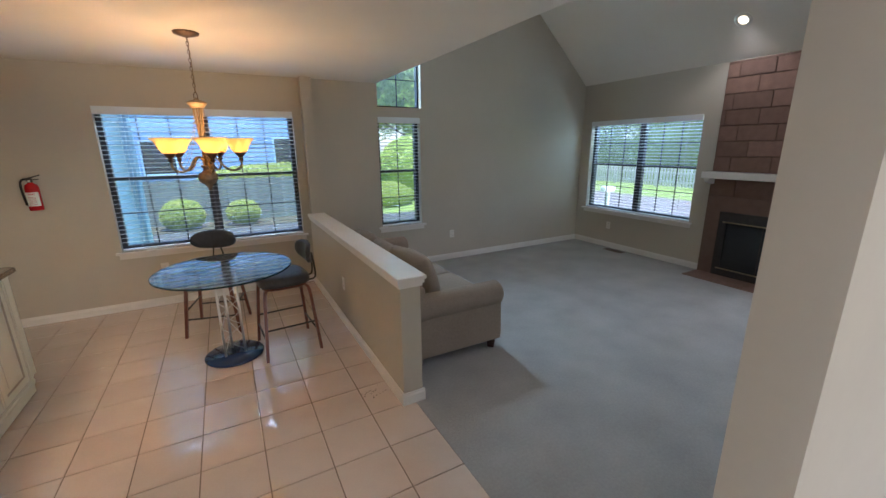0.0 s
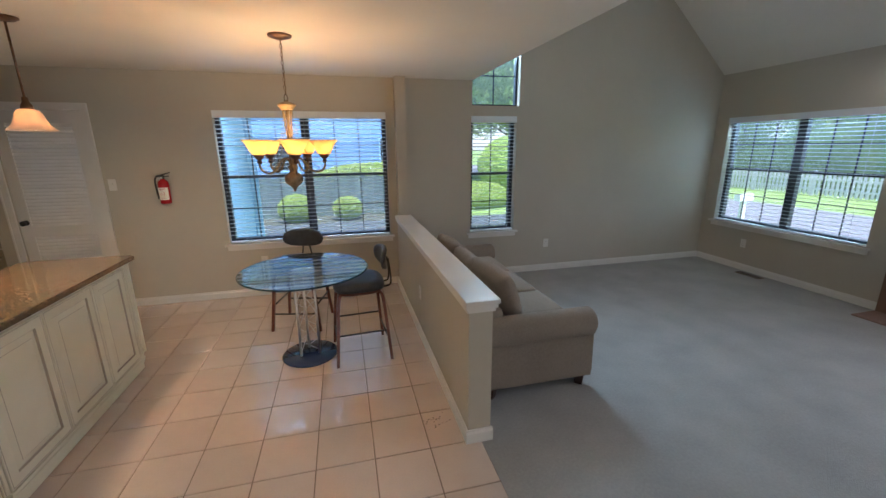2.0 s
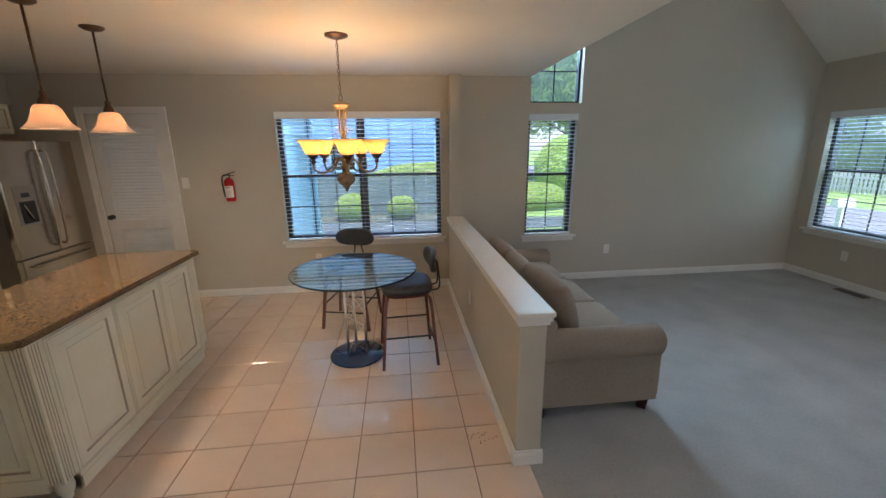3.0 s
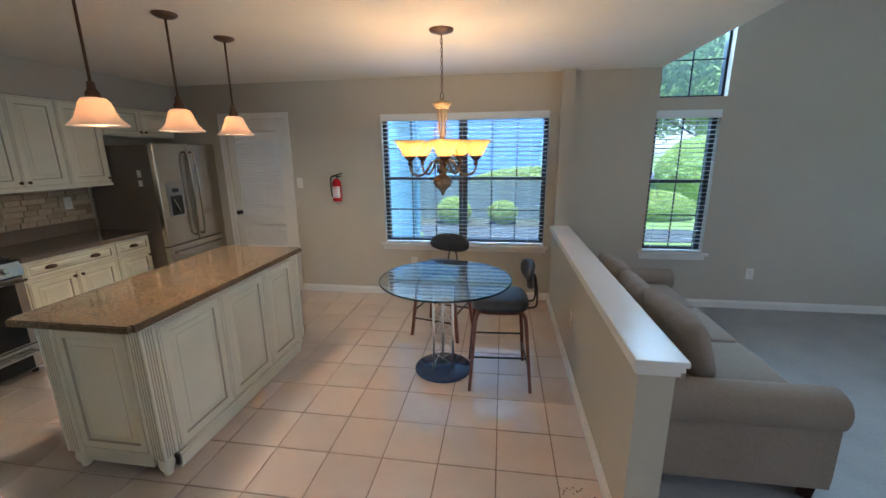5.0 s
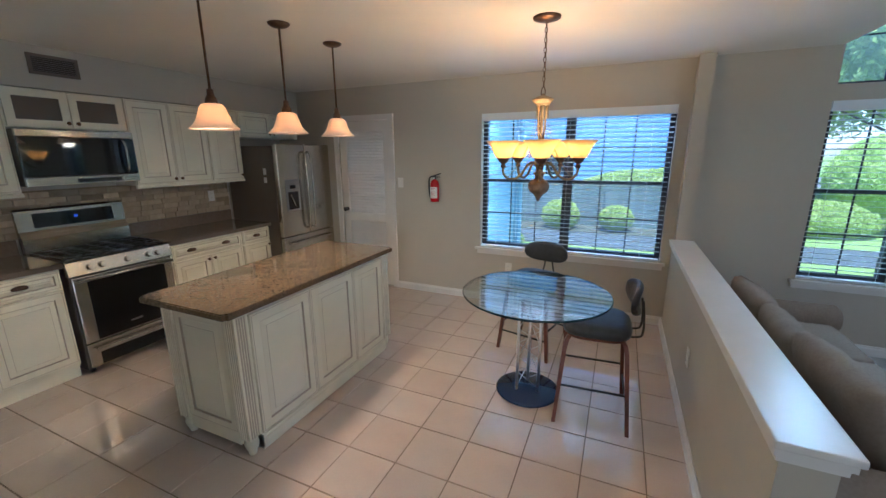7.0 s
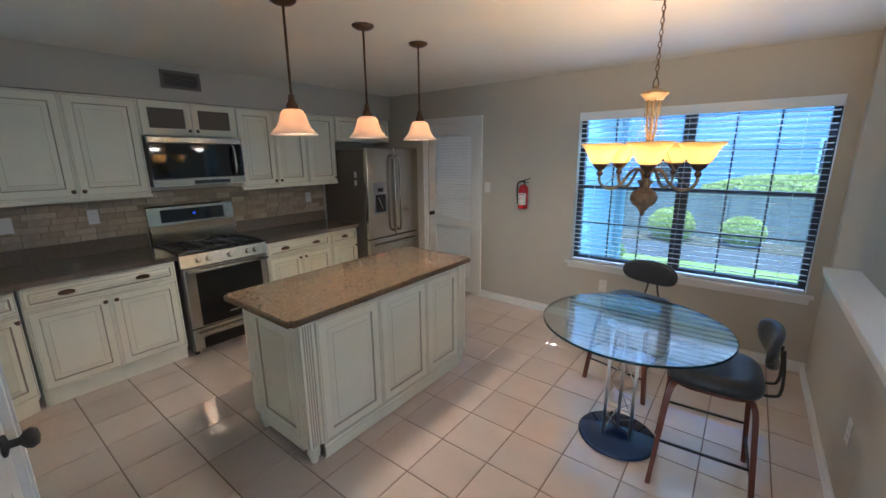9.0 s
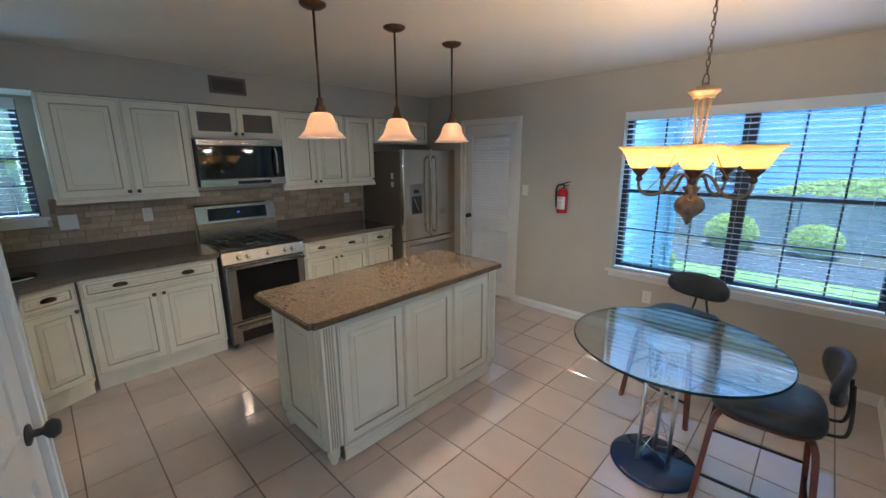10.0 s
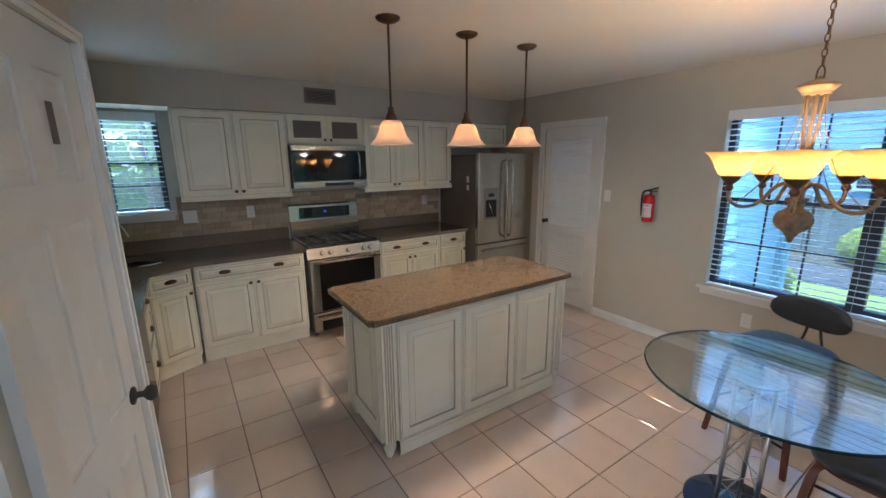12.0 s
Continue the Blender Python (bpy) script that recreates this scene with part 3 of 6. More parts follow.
window("window_1", "y", DW, YN, 1, 2, 3, True, "black-framed double window of the dining area")
window("window_2", "y", LW, YN, 1, 1, 2, True, "tall narrow black-framed window of the living room")
window("window_3", "y", LU, YN, 1, 1, 2, False, "black-framed fixed window high in the gable wall", sill=False, rows=1, jamb=0.022)
window("window_4", "x", EW, XE, 1, 2, 3, True, "wide black-framed double window beside the fireplace")
window("window_5", "x", KW, XW, -1, 1, 2, True, "black-framed kitchen window beside the wall cabinets")
# added out of view so that a lamp can shine across to the kitchen
window("window_7", "x", SW, XE, 1, 1, 2, False, "unseen black-framed window added on the far side of the fireplace")
window("window_6", "y", (3.2, 4.8, 0.0, 2.1), YB, -1, 2, 1, False, "glazed door at the end of the hall", sill=False, rows=1)
# unseen foyer window and fill lamp, added to light the partition's end face
window("window_8", "x", FW, -0.8, -1, 2, 2, False, "black-framed foyer window added out of view")
lamp("foyer_fill", "AREA", pose(-0.79, 1.2, 1.25, 90, 0, -90), FOYER_FILL_WATTS, (1.0, 0.95, 0.86), (1.9, 1.6))
# fill lamp in the added window beside the fireplace
lamp("side_window_fill", "AREA", pose(XE + 0.165, 4.62, 1.33, 90, 0, 90), 15, (1.0, 0.96, 0.84), (0.78, 1.4))
lamp("hall_daylight", "AREA", pose(4.0, YB + 0.01, 1.1, 90, 0, 0), HALL_WATTS, (1.0, 0.90, 0.74), (1.55, 2.0))


# area lamps added outside, above the windows, to boost the sky's light
for nm, m, w, watts in (("sky_fill", pose(1.6, YN + 0.75, 2.85, -50, 0, 0), 1.9, 62), ("sky_fill", pose(3.85, YN + 0.75, 3.3, -50, 0, 0), 0.8, 45),
                        ("sky_fill", pose(XE + 0.75, 7.64, 2.75, -55, 0, -90), 1.9, 100), ("sky_fill", pose(XW - 0.75, 4.55, 2.75, -50, 0, 90), 1.5, 95)):
    lamp(nm, "AREA", m, watts, (0.72, 0.87, 1.0) if w == 1.9 and m.translation.y > YN else (0.80, 0.94, 0.86) if m.translation.x < XW else (0.64, 0.88, 0.88), (w, 0.8))


def casing(name, hole, y, side, w=0.065, t=0.018):
    a0, a1, _, z1 = hole
    bm = bmesh.new()
    ys = sorted((y, y + side * t))
    yi = sorted((y + side * t, y + side * (t + 0.006)))
    for u0, u1, v0, v1 in ((a0 - w, a0, 0, z1 + w), (a1, a1 + w, 0, z1 + w), (a0, a1, z1, z1 + w)):
        add_box(bm, u0, u1, *ys, v0, v1)
    for u0, u1, v0, v1 in ((a0 - w, a0 - w + 0.014, 0, z1 + w), (a1 + w - 0.014, a1 + w, 0, z1 + w), (a0 - w + 0.014, a1 + w - 0.014, z1 + w - 0.014, z1 + w)):
        add_box(bm, u0, u1, *yi, v0, v1)
    return structure(name, bm, TRIM, "white painted door casing")


casing("trim", PD, YN, -1)
tc = casing("trim", (CD[0], CD[1], 0, CD[3]), 0.0, 1, 0.034)
tc.matrix_basis = pose(CX, CY, 0, 0, 0, CR)


def louvred_door():
    x0, x1, y0, y1, z1 = PD[0] + 0.004, PD[1] - 0.004, YN + 0.012, YN + 0.047, PD[3] - 0.004
    d = new("door_1")
    d.matrix_basis = pose(x0, y0, 0.012)
    tagged(d, "white painted louvred pantry door, closed, with a dark knob", "", "", "structure")
    bm = bmesh.new()
    s = 0.095
    for b in ((x0, x0 + s, 0.012, z1), (x1 - s, x1, 0.012, z1), (x0 + s, x1 - s, 0.012, 0.19), (x0 + s, x1 - s, 0.83, 0.93), (x0 + s, x1 - s, z1 - 0.12, z1)):
        add_box(bm, b[0], b[1], y0, y1, b[2], b[3])
    wpart("door_frame", bm, TRIM, d)
    slat = bmesh.new()
    add_box(slat, 0, x1 - x0 - 2 * s, -0.004, 0.004, -0.024, 0.024)
    bmesh.ops.rotate(slat, verts=slat.verts[:], cent=(0, 0, 0), matrix=Matrix.Rotation(radians(-38), 3, "X"))
    me = mesh_of("louvre", slat, TRIM)
    for a, b in ((0.21, 0.82), (0.95, z1 - 0.13)):
        n = int((b - a) / 0.034)
        for k in range(n + 1):
            at(part("louvre", me, None, d), s, 0.018, a + (b - a) * k / n - 0.012)
    kn = lathe([(0, 0), (0.026, 0), (0.026, 0.006), (0.010, 0.010), (0.010, 0.030), (0.024, 0.040), (0.027, 0.052), (0.019, 0.064), (0, 0.067)], sides=16)
    bmesh.ops.rotate(kn, verts=kn.verts[:], cent=(0, 0, 0), matrix=Matrix.Rotation(radians(90), 3, "X"))
    at(part("door_handle", kn, IRON, d, "dark bronze door knob", True), 0.06, 0, 0.965)


louvred_door()


def closet_door():
    x0, x1, y1, z1 = CD[0] + 0.003, CD[1] - 0.003, -0.004, CD[3] - 0.003
    d = new("door_2")
    d.matrix_basis = pose(CX, CY, 0, 0, 0, CR)
    tagged(d, "white painted six-panel closet door, closed, with a dark knob", "", "", "structure")
    w, h = x1 - x0, z1 - 0.01
    part("door_leaf", box(x0, x1, y1 - 0.035, y1 - 0.004, 0.01, z1), TRIM, d)
    bm = bmesh.new()
    us = [(0.0, 0.10), (w / 2 - 0.045, w / 2 + 0.045), (w - 0.10, w)]
    vs = [(0.0, 0.20), (0.82, 0.96), (1.56, 1.66), (h - 0.11, h)]
    for a, b in us:
        add_box(bm, x0 + a, x0 + b, y1 - 0.004, y1 + 0.004, 0.01, z1)
    for a, b in vs:
        for (ua, ub), (uc, ud) in zip(us, us[1:]):
            add_box(bm, x0 + ub, x0 + uc, y1 - 0.004, y1 + 0.004, 0.01 + a, 0.01 + b)
    part("door_frame", bm, TRIM, d)
    for (ua, ub), (uc, ud) in zip(us, us[1:]):
        for (va, vb), (vc, vd) in zip(vs, vs[1:]):
            bmp = bmesh.new()
            loft_rings(bmp, uc - ub - 0.02, vc - vb - 0.02, [(0, 0.006, 0), (0, 0.004, 0), (0.025, -0.004, 0)])
            p = part("panel", bmp, TRIM, d)
            p.matrix_basis = pose(x0 + uc - 0.01, y1 - 0.002, vb + 0.02, 0, 0, 180)
    kn = lathe([(0, 0), (0.030, 0), (0.030, 0.006), (0.011, 0.012), (0.011, 0.032), (0.024, 0.042), (0.029, 0.055), (0.021, 0.068), (0, 0.072)], sides=20)
    bmesh.ops.rotate(kn, verts=kn.verts[:], cent=(0, 0, 0), matrix=Matrix.Rotation(radians(-90), 3, "X"))
    at(part("door_handle", kn, IRON, d, "black round door knob", True), 0.105, y1 + 0.004, 0.945)
    part("catch_plate", box(0.243, 0.275, y1 + 0.004, y1 + 0.0075, 1.765, 1.87, 0.001), DARKSTEEL, d, "worn grey metal plate")


closet_door()


# ---- kitchen ----
def front(me, x, z, parent, name, hardware=(), label=""):
    f = part(name, me, None, parent, label)
    at(f, x, 0, z)
    for kind, hx, hz in hardware:
        h = part("handle" if kind == "knob" else "pull", KNOB if kind == "knob" else CUP, None, f, "dark bronze knob" if kind == "knob" else "dark bronze cup pull")
        at(h, hx, -0.02, hz)
    return f


def base_cabinet(x, y, rz, w, depth, doors, pulls, label, drawers=1):
    """Front line at the origin, facing local -y; the body lies behind."""
    c = thing("base_cabinet", x, y, 0, label, "kitchen cabinet", "base cabinets", rz)
    part("body", box(0, w, 0.0, depth, 0.11, 0.875), CAB, c)
    bm = box(0.0, w, 0.035, depth, 0.0, 0.11)
    add_box(bm, 0, w, 0.022, 0.035, 0.085, 0.11)
    part("plinth", bm, CAB, c)
    if drawers == 1:
        front(raised_panel(w - 0.02, 0.135, CAB, 0.03), 0.01, 0.725, c, "drawer", [("cup", (w - 0.02) * (i + 0.5) / pulls, 0.068) for i in range(pulls)])
        dw = (w - 0.02 - 0.004 * (doors - 1)) / doors
        me = raised_panel(dw, 0.575, CAB)
        for i in range(doors):
            kx = (dw - 0.03 if i == 0 else 0.03) if doors > 1 else dw - 0.03
            front(me, 0.01 + i * (dw + 0.004), 0.135, c, "door", [("knob", kx, 0.535)])
    else:
        hs = (0.29, 0.26, 0.15)
        z = 0.135
        for h in hs:
            front(raised_panel(w - 0.02, h - 0.01, CAB, 0.03), 0.01, z, c, "drawer", [("cup", (w - 0.02) / 2, h / 2)])
            z += h
    return c


base_cabinet(-1.59, 5.035, 90, 0.895, 0.61, 2, 2, "cream glazed base cabinet with two doors under the grey counter")
base_cabinet(-1.59, 6.715, 90, 0.745, 0.61, 2, 2, "cream glazed base cabinet with two doors beside the range")
base_cabinet(-1.59, 7.465, 90, 0.375, 0.61, 1, 1, "narrow cream glazed base cabinet beside the refrigerator")
base_cabinet(-1.43, 4.72, 116, 0.335, 0.40, 1, 1, "cream glazed corner base cabinet under the sink")
base_cabinet(-0.95, 4.71, 180, 0.45, 0.59, 1, 1, "cream glazed drawer cabinet under the grey counter", 3)
base_cabinet(0.46, 4.71, 180, 0.79, 0.59, 2, 2, "cream glazed base cabinet beside the dishwasher")

dish = thing("dishwasher", -0.945, 4.705, 0, "dark steel dishwasher under the grey counter", "dishwasher", "", 0)
wpart("body", box(-0.945, -0.335, YS + 0.01, 4.705, 0.02, 0.87), DARKSTEEL, dish)
wpart("door", box(-0.94, -0.34, 4.706, 4.73, 0.12, 0.76, 0.004), BLACKGLASS, dish)
wpart("control_panel", box(-0.94, -0.34, 4.706, 4.735, 0.765, 0.868, 0.004), STEEL, dish)


def counter():
    c = thing("countertop", -2.0, 5.5, 0.875, "polished grey-brown stone countertop with low upstand", "countertop")
    z0, z1 = 0.877, 0.914
    cx, cy, rx, ry = -1.86, 4.66, 0.23, 0.17
    poly = [(XW, 5.06), (-1.545, 5.06), (-1.40, 4.765), (-1.40, YS), (XW, YS)]

    def edge_point(a):
        d = Vector((math.cos(a), math.sin(a)))
        best = None
        for (ax, ay), (bx, by) in zip(poly, poly[1:] + poly[:1]):
            e = Vector((bx - ax, by - ay))
            den = d.x * e.y - d.y * e.x
            if abs(den) < 1e-9:
                continue
            s = ((ax - cx) * e.y - (ay - cy) * e.x) / den
            u = ((ax - cx) * d.y - (ay - cy) * d.x) / den
            if s > 0 and -1e-6 <= u <= 1 + 1e-6 and (best is None or s < best):
                best = s
        return (cx + d.x * best, cy + d.y * best)
    angs = sorted([2 * math.pi * k / 40 for k in range(40)] + [math.atan2(y - cy, x - cx) % (2 * math.pi) for x, y in poly])
    bm = bmesh.new()
    loops = []
    for z in (z0, z1):
        loops.append([bm.verts.new((*edge_point(a), z)) for a in angs])
        loops.append([bm.verts.new((cx + rx * math.cos(a - 0.7) * math.cos(0.7) - ry * math.sin(a - 0.7) * math.sin(0.7),
                                    cy + rx * math.cos(a - 0.7) * math.sin(0.7) + ry * math.sin(a - 0.7) * math.cos(0.7), z)) for a in angs])
    ob, ib, ot, it = loops
    n = len(angs)
    for k in range(n):
        j = (k + 1) % n
        for q in ((ot[k], ot[j], it[j], it[k]), (ob[k], ib[k], ib[j], ob[j]), (ob[k], ob[j], ot[j], ot[k]), (it[k], it[j], ib[j], ib[k])):
            bm.faces.new(q)
    wpart("corner_slab", bm, COUNTER, c)
    for b in ((XW, -1.545, 5.06, 5.945), (XW, -1.545, 6.705, 7.845), (-1.40, 0.495, YS, 4.765)):
        wpart("slab", box(*b, z0, z1), COUNTER, c)
    for b in ((XW, XW + 0.02, YS, 5.945), (XW, XW + 0.02, 6.705, 7.845), (XW + 0.02, 0.495, YS, YS + 0.02)):
        wpart("upstand", box(*b, z1 + 0.0005, 1.032), COUNTER, c)
    s = thing("sink", cx, cy, z1 - 0.15, "dark oval undermounted sink in the corner of the counter", "sink")
    prof = [(1.0, 0.112), (1.0, 0.10), (0.93, 0.03), (0.80, 0.004), (0.0, 0.0)]
    bm = lathe(prof, sides=28)
    for v in bm.verts:
        x, y = v.co.x * (rx + 0.002), v.co.y * (ry + 0.002)
        v.co.x, v.co.y = x * math.cos(0.7) - y * math.sin(0.7), x * math.sin(0.7) + y * math.cos(0.7)
    part("bowl", bm, BLACKGLASS, s, "", True)
    part("drain", lathe([(0, 0), (0.03, 0), (0.03, 0.004), (0, 0.005)], 0, 0, 0.004, 12), STEEL, s)
    f = thing("faucet", -2.02, 4.50, z1, "curved steel kitchen faucet behind the sink", "faucet")
    part("base", lathe([(0, 0), (0.028, 0), (0.026, 0.02), (0.018, 0.03), (0.016, 0.08), (0, 0.08)], sides=14), STEEL, f, "", True)
    part("spout", tube(smooth_curve([(0, 0, 0.06), (0, 0, 0.22), (0.04, 0.04, 0.30), (0.11, 0.11, 0.28), (0.14, 0.14, 0.20)]), 0.011, 10), STEEL, f, "", True)
    part("lever", tube([(0, 0, 0.06), (-0.02, 0.05, 0.09), (-0.03, 0.09, 0.12)], 0.006), STEEL, f, "", True)


counter()


def wall_cabinet(y, w, z0, z1, doors, label, glass=False, knob_low=True):
    c = thing("wall_cabinet", -1.88, y, z0, label, "kitchen cabinet", "wall cabinets", 90)
    h = z1 - z0
    part("body", box(0, w, 0, -1.88 - XW, 0, h), CAB, c)
    if not glass and h > 0.5:
        part("light_rail", box(-0.004, w + 0.004, -0.022, 0.01, -0.028, -0.001, 0.006), CAB, c)
    dw = (w - 0.012 - 0.004 * (doors - 1)) / doors
    dh = h - 0.012
    for i in range(doors):
        kx = (dw - 0.028 if i == 0 else 0.028) if doors > 1 else dw - 0.028
        if glass:
            s = 0.052
            f = part("door", ring_frame(dw, dh, s, -0.02, 0), CAB, c)
            at(f, 0.006 + i * (dw + 0.004), -0.001, 0.006)
            part("pane", box(s, dw - s, -0.012, -0.008, s, dh - s), DARKSTEEL, f, "grey frosted glass pane")
            at(part("handle", KNOB, None, f, "dark bronze knob"), kx, -0.02, 0.035)
        else:
            front(raised_panel(dw, dh, CAB, 0.06 if h > 0.5 else 0.045), 0.006 + i * (dw + 0.004), 0.006, c, "door", [("knob", kx, 0.04)])
    return c


wall_cabinet(5.035, 0.908, 1.405, 2.148, 2, "cream glazed wall cabinet with two doors below the soffit")
wall_cabinet(5.945, 0.758, 1.872, 2.148, 2, "small cream wall cabinet with glass doors above the microwave", True)
wall_cabinet(6.705, 0.738, 1.405, 2.148, 2, "cream glazed wall cabinet with two doors beside the microwave")
wall_cabinet(7.445, 0.388, 1.405, 2.148, 1, "narrow cream glazed wall cabinet beside the refrigerator")
wall_cabinet(7.84, 0.88, 1.862, 2.148, 2, "low cream glazed wall cabinet above the refrigerator")


def microwave():
    m = thing("microwave", -1.80, 5.95, 1.455, "stainless steel microwave with black glass door above the range", "microwave", "", 90)
    part("body", box(0, 0.745, 0.02, 0.395, 0.0, 0.405), DARKSTEEL, m)
    part("top_trim", box(0, 0.745, -0.012, 0.02, 0.355, 0.405, 0.004), STEEL, m, "brushed steel vent trim")
    part("bottom_trim", box(0, 0.745, -0.012, 0.02, 0.0, 0.060, 0.004), STEEL, m, "brushed steel lower trim")
    part("door", box(0.0, 0.745, -0.008, 0.02, 0.067, 0.353, 0.003), BLACKGLASS, m, "black glass door")
    part("display", box(0.30, 0.60, -0.0155, -0.0125, 0.012, 0.042), BLACKGLASS, m)
    part("handle", tube(smooth_curve([(0.655, -0.01, 0.08), (0.655, -0.045, 0.12), (0.655, -0.052, 0.21), (0.655, -0.045, 0.30), (0.655, -0.01, 0.34)]), 0.011, 10), STEEL, m, "curved steel handle", True)


def cooking_range():
    r = thing("range", -1.56, 5.955, 0, "stainless steel gas range with black oven door", "range", "", 90)
    w = 0.742
    part("body", box(0, w, 0.02, 0.60, 0.04, 0.895), DARKSTEEL, r)
    part("side_trim", box(0, 0.012, 0, 0.02, 0.04, 0.80), DARKSTEEL, r)
    part("side_trim", box(w - 0.012, w, 0, 0.02, 0.04, 0.80), DARKSTEEL, r)
    part("oven_door", box(0.014, w - 0.014, -0.025, 0.018, 0.26, 0.785, 0.006), SATIN, r, "brushed steel oven door")
    part("oven_window", box(0.100, w - 0.078, -0.029, -0.026, 0.27, 0.750, 0.001), OVENGLASS, r, "black glass oven window")
    part("badge", box(0.33, 0.42, -0.032, -0.0295, 0.33, 0.345), STEEL, r)
    bm = tube([(0.03, -0.075, 0.765), (w - 0.03, -0.075, 0.765)], 0.012, 12)
    for u in (0.05, w - 0.05):
        add_tube(bm, [(u, -0.022, 0.765), (u, -0.075, 0.765)], 0.009)
    part("handle", bm, STEEL, r, "round steel handle", True)
    part("drawer", box(0.014, w - 0.014, -0.025, 0.018, 0.055, 0.250, 0.006), SATIN, r, "steel drawer below the oven")
    bm = tube([(0.06, -0.055, 0.205), (w - 0.06, -0.055, 0.205)], 0.009, 10)
    for u in (0.07, w - 0.07):
        add_tube(bm, [(u, -0.022, 0.205), (u, -0.055, 0.205)], 0.007)
    part("handle", bm, STEEL, r, "", True)
    part("drawer_window", box(0.09, w - 0.085, -0.028, -0.0255, 0.065, 0.165), OVENGLASS, r)
    part("control_panel", prism([(-0.03, 0.80), (0.06, 0.80), (0.06, 0.90), (-0.005, 0.90)], "x", 0, w), SATIN, r, "sloping steel control panel")
    kn = lathe([(0, 0), (0.024, 0), (0.021, 0.022), (0.019, 0.026), (0, 0.027)], sides=16)
    bmesh.ops.rotate(kn, verts=kn.verts[:], cent=(0, 0, 0), matrix=Matrix.Rotation(radians(76), 3, "X"))
    me = mesh_of("knob", kn, STEEL, 30)
    for u in (0.14, 0.22, 0.40, 0.56, 0.63):
        at(part("knob", me, None, r, "steel burner knob"), u, -0.019, 0.848)
    part("cooktop", box(0.0, w, 0.01, 0.55, 0.897, 0.914, 0.003), BLACKGLASS, r, "black enamelled cooktop")
    grate = bmesh.new()
    for u in (0, 0.11, 0.22):
        add_box(grate, u, u + 0.012, 0, 0.46, 0.007, 0.017)
    for v in (0, 0.11, 0.225, 0.34, 0.448):
        add_box(grate, 0.0, 0.232, v, v + 0.012, 0.007, 0.017)
    for u in (0, 0.22):
        for v in (0, 0.448):
            add_box(grate, u, u + 0.012, v, v + 0.012, 0, 0.007)
    me = mesh_of("grate", grate, IRON)
    for u in (0.012, 0.255, 0.498):
        at(part("grate", me, None, r, "black cast iron grate"), u, 0.05, 0.914)
    burner = mesh_of("burner", lathe([(0, 0.014), (0.03, 0.014), (0.036, 0.008), (0.05, 0.006), (0.05, 0.0)], sides=16), IRON, True)
    for u, v in ((0.13, 0.16), (0.13, 0.40), (0.37, 0.28), (0.61, 0.16), (0.61, 0.40)):
        at(part("burner", burner, None, r, "black burner cap"), u, v, 0.914)
    part("backguard", prism([(0.545, 0.90), (0.60, 0.90), (0.62, 1.255), (0.60, 1.265), (0.585, 1.25), (0.575, 1.09), (0.545, 1.03)], "x", 0, w), STEEL, r, "steel backguard")
    part("display", prism([(0.574, 1.11), (0.578, 1.11), (0.588, 1.225), (0.583, 1.225)], "x", 0.10, w - 0.09), BLACKGLASS, r, "black glass display")
    part("clock", prism([(0.5765, 1.165), (0.5775, 1.165), (0.5795, 1.185), (0.5780, 1.185)], "x", 0.365, 0.39), material("blue_display", (0.03, 0.06, 0.4), 0.4, emit=(0.08, 0.18, 1.0), emit_strength=0.12), r)
    for u in (0.03, w - 0.06):
        part("foot", box(u, u + 0.03, 0.04, 0.07, 0, 0.04), IRON, r)
        part("foot", box(u, u + 0.03, 0.53, 0.56, 0, 0.04), IRON, r)


PANELGREY = material("grey_plastic_panel", (0.22, 0.21, 0.20), 0.4)


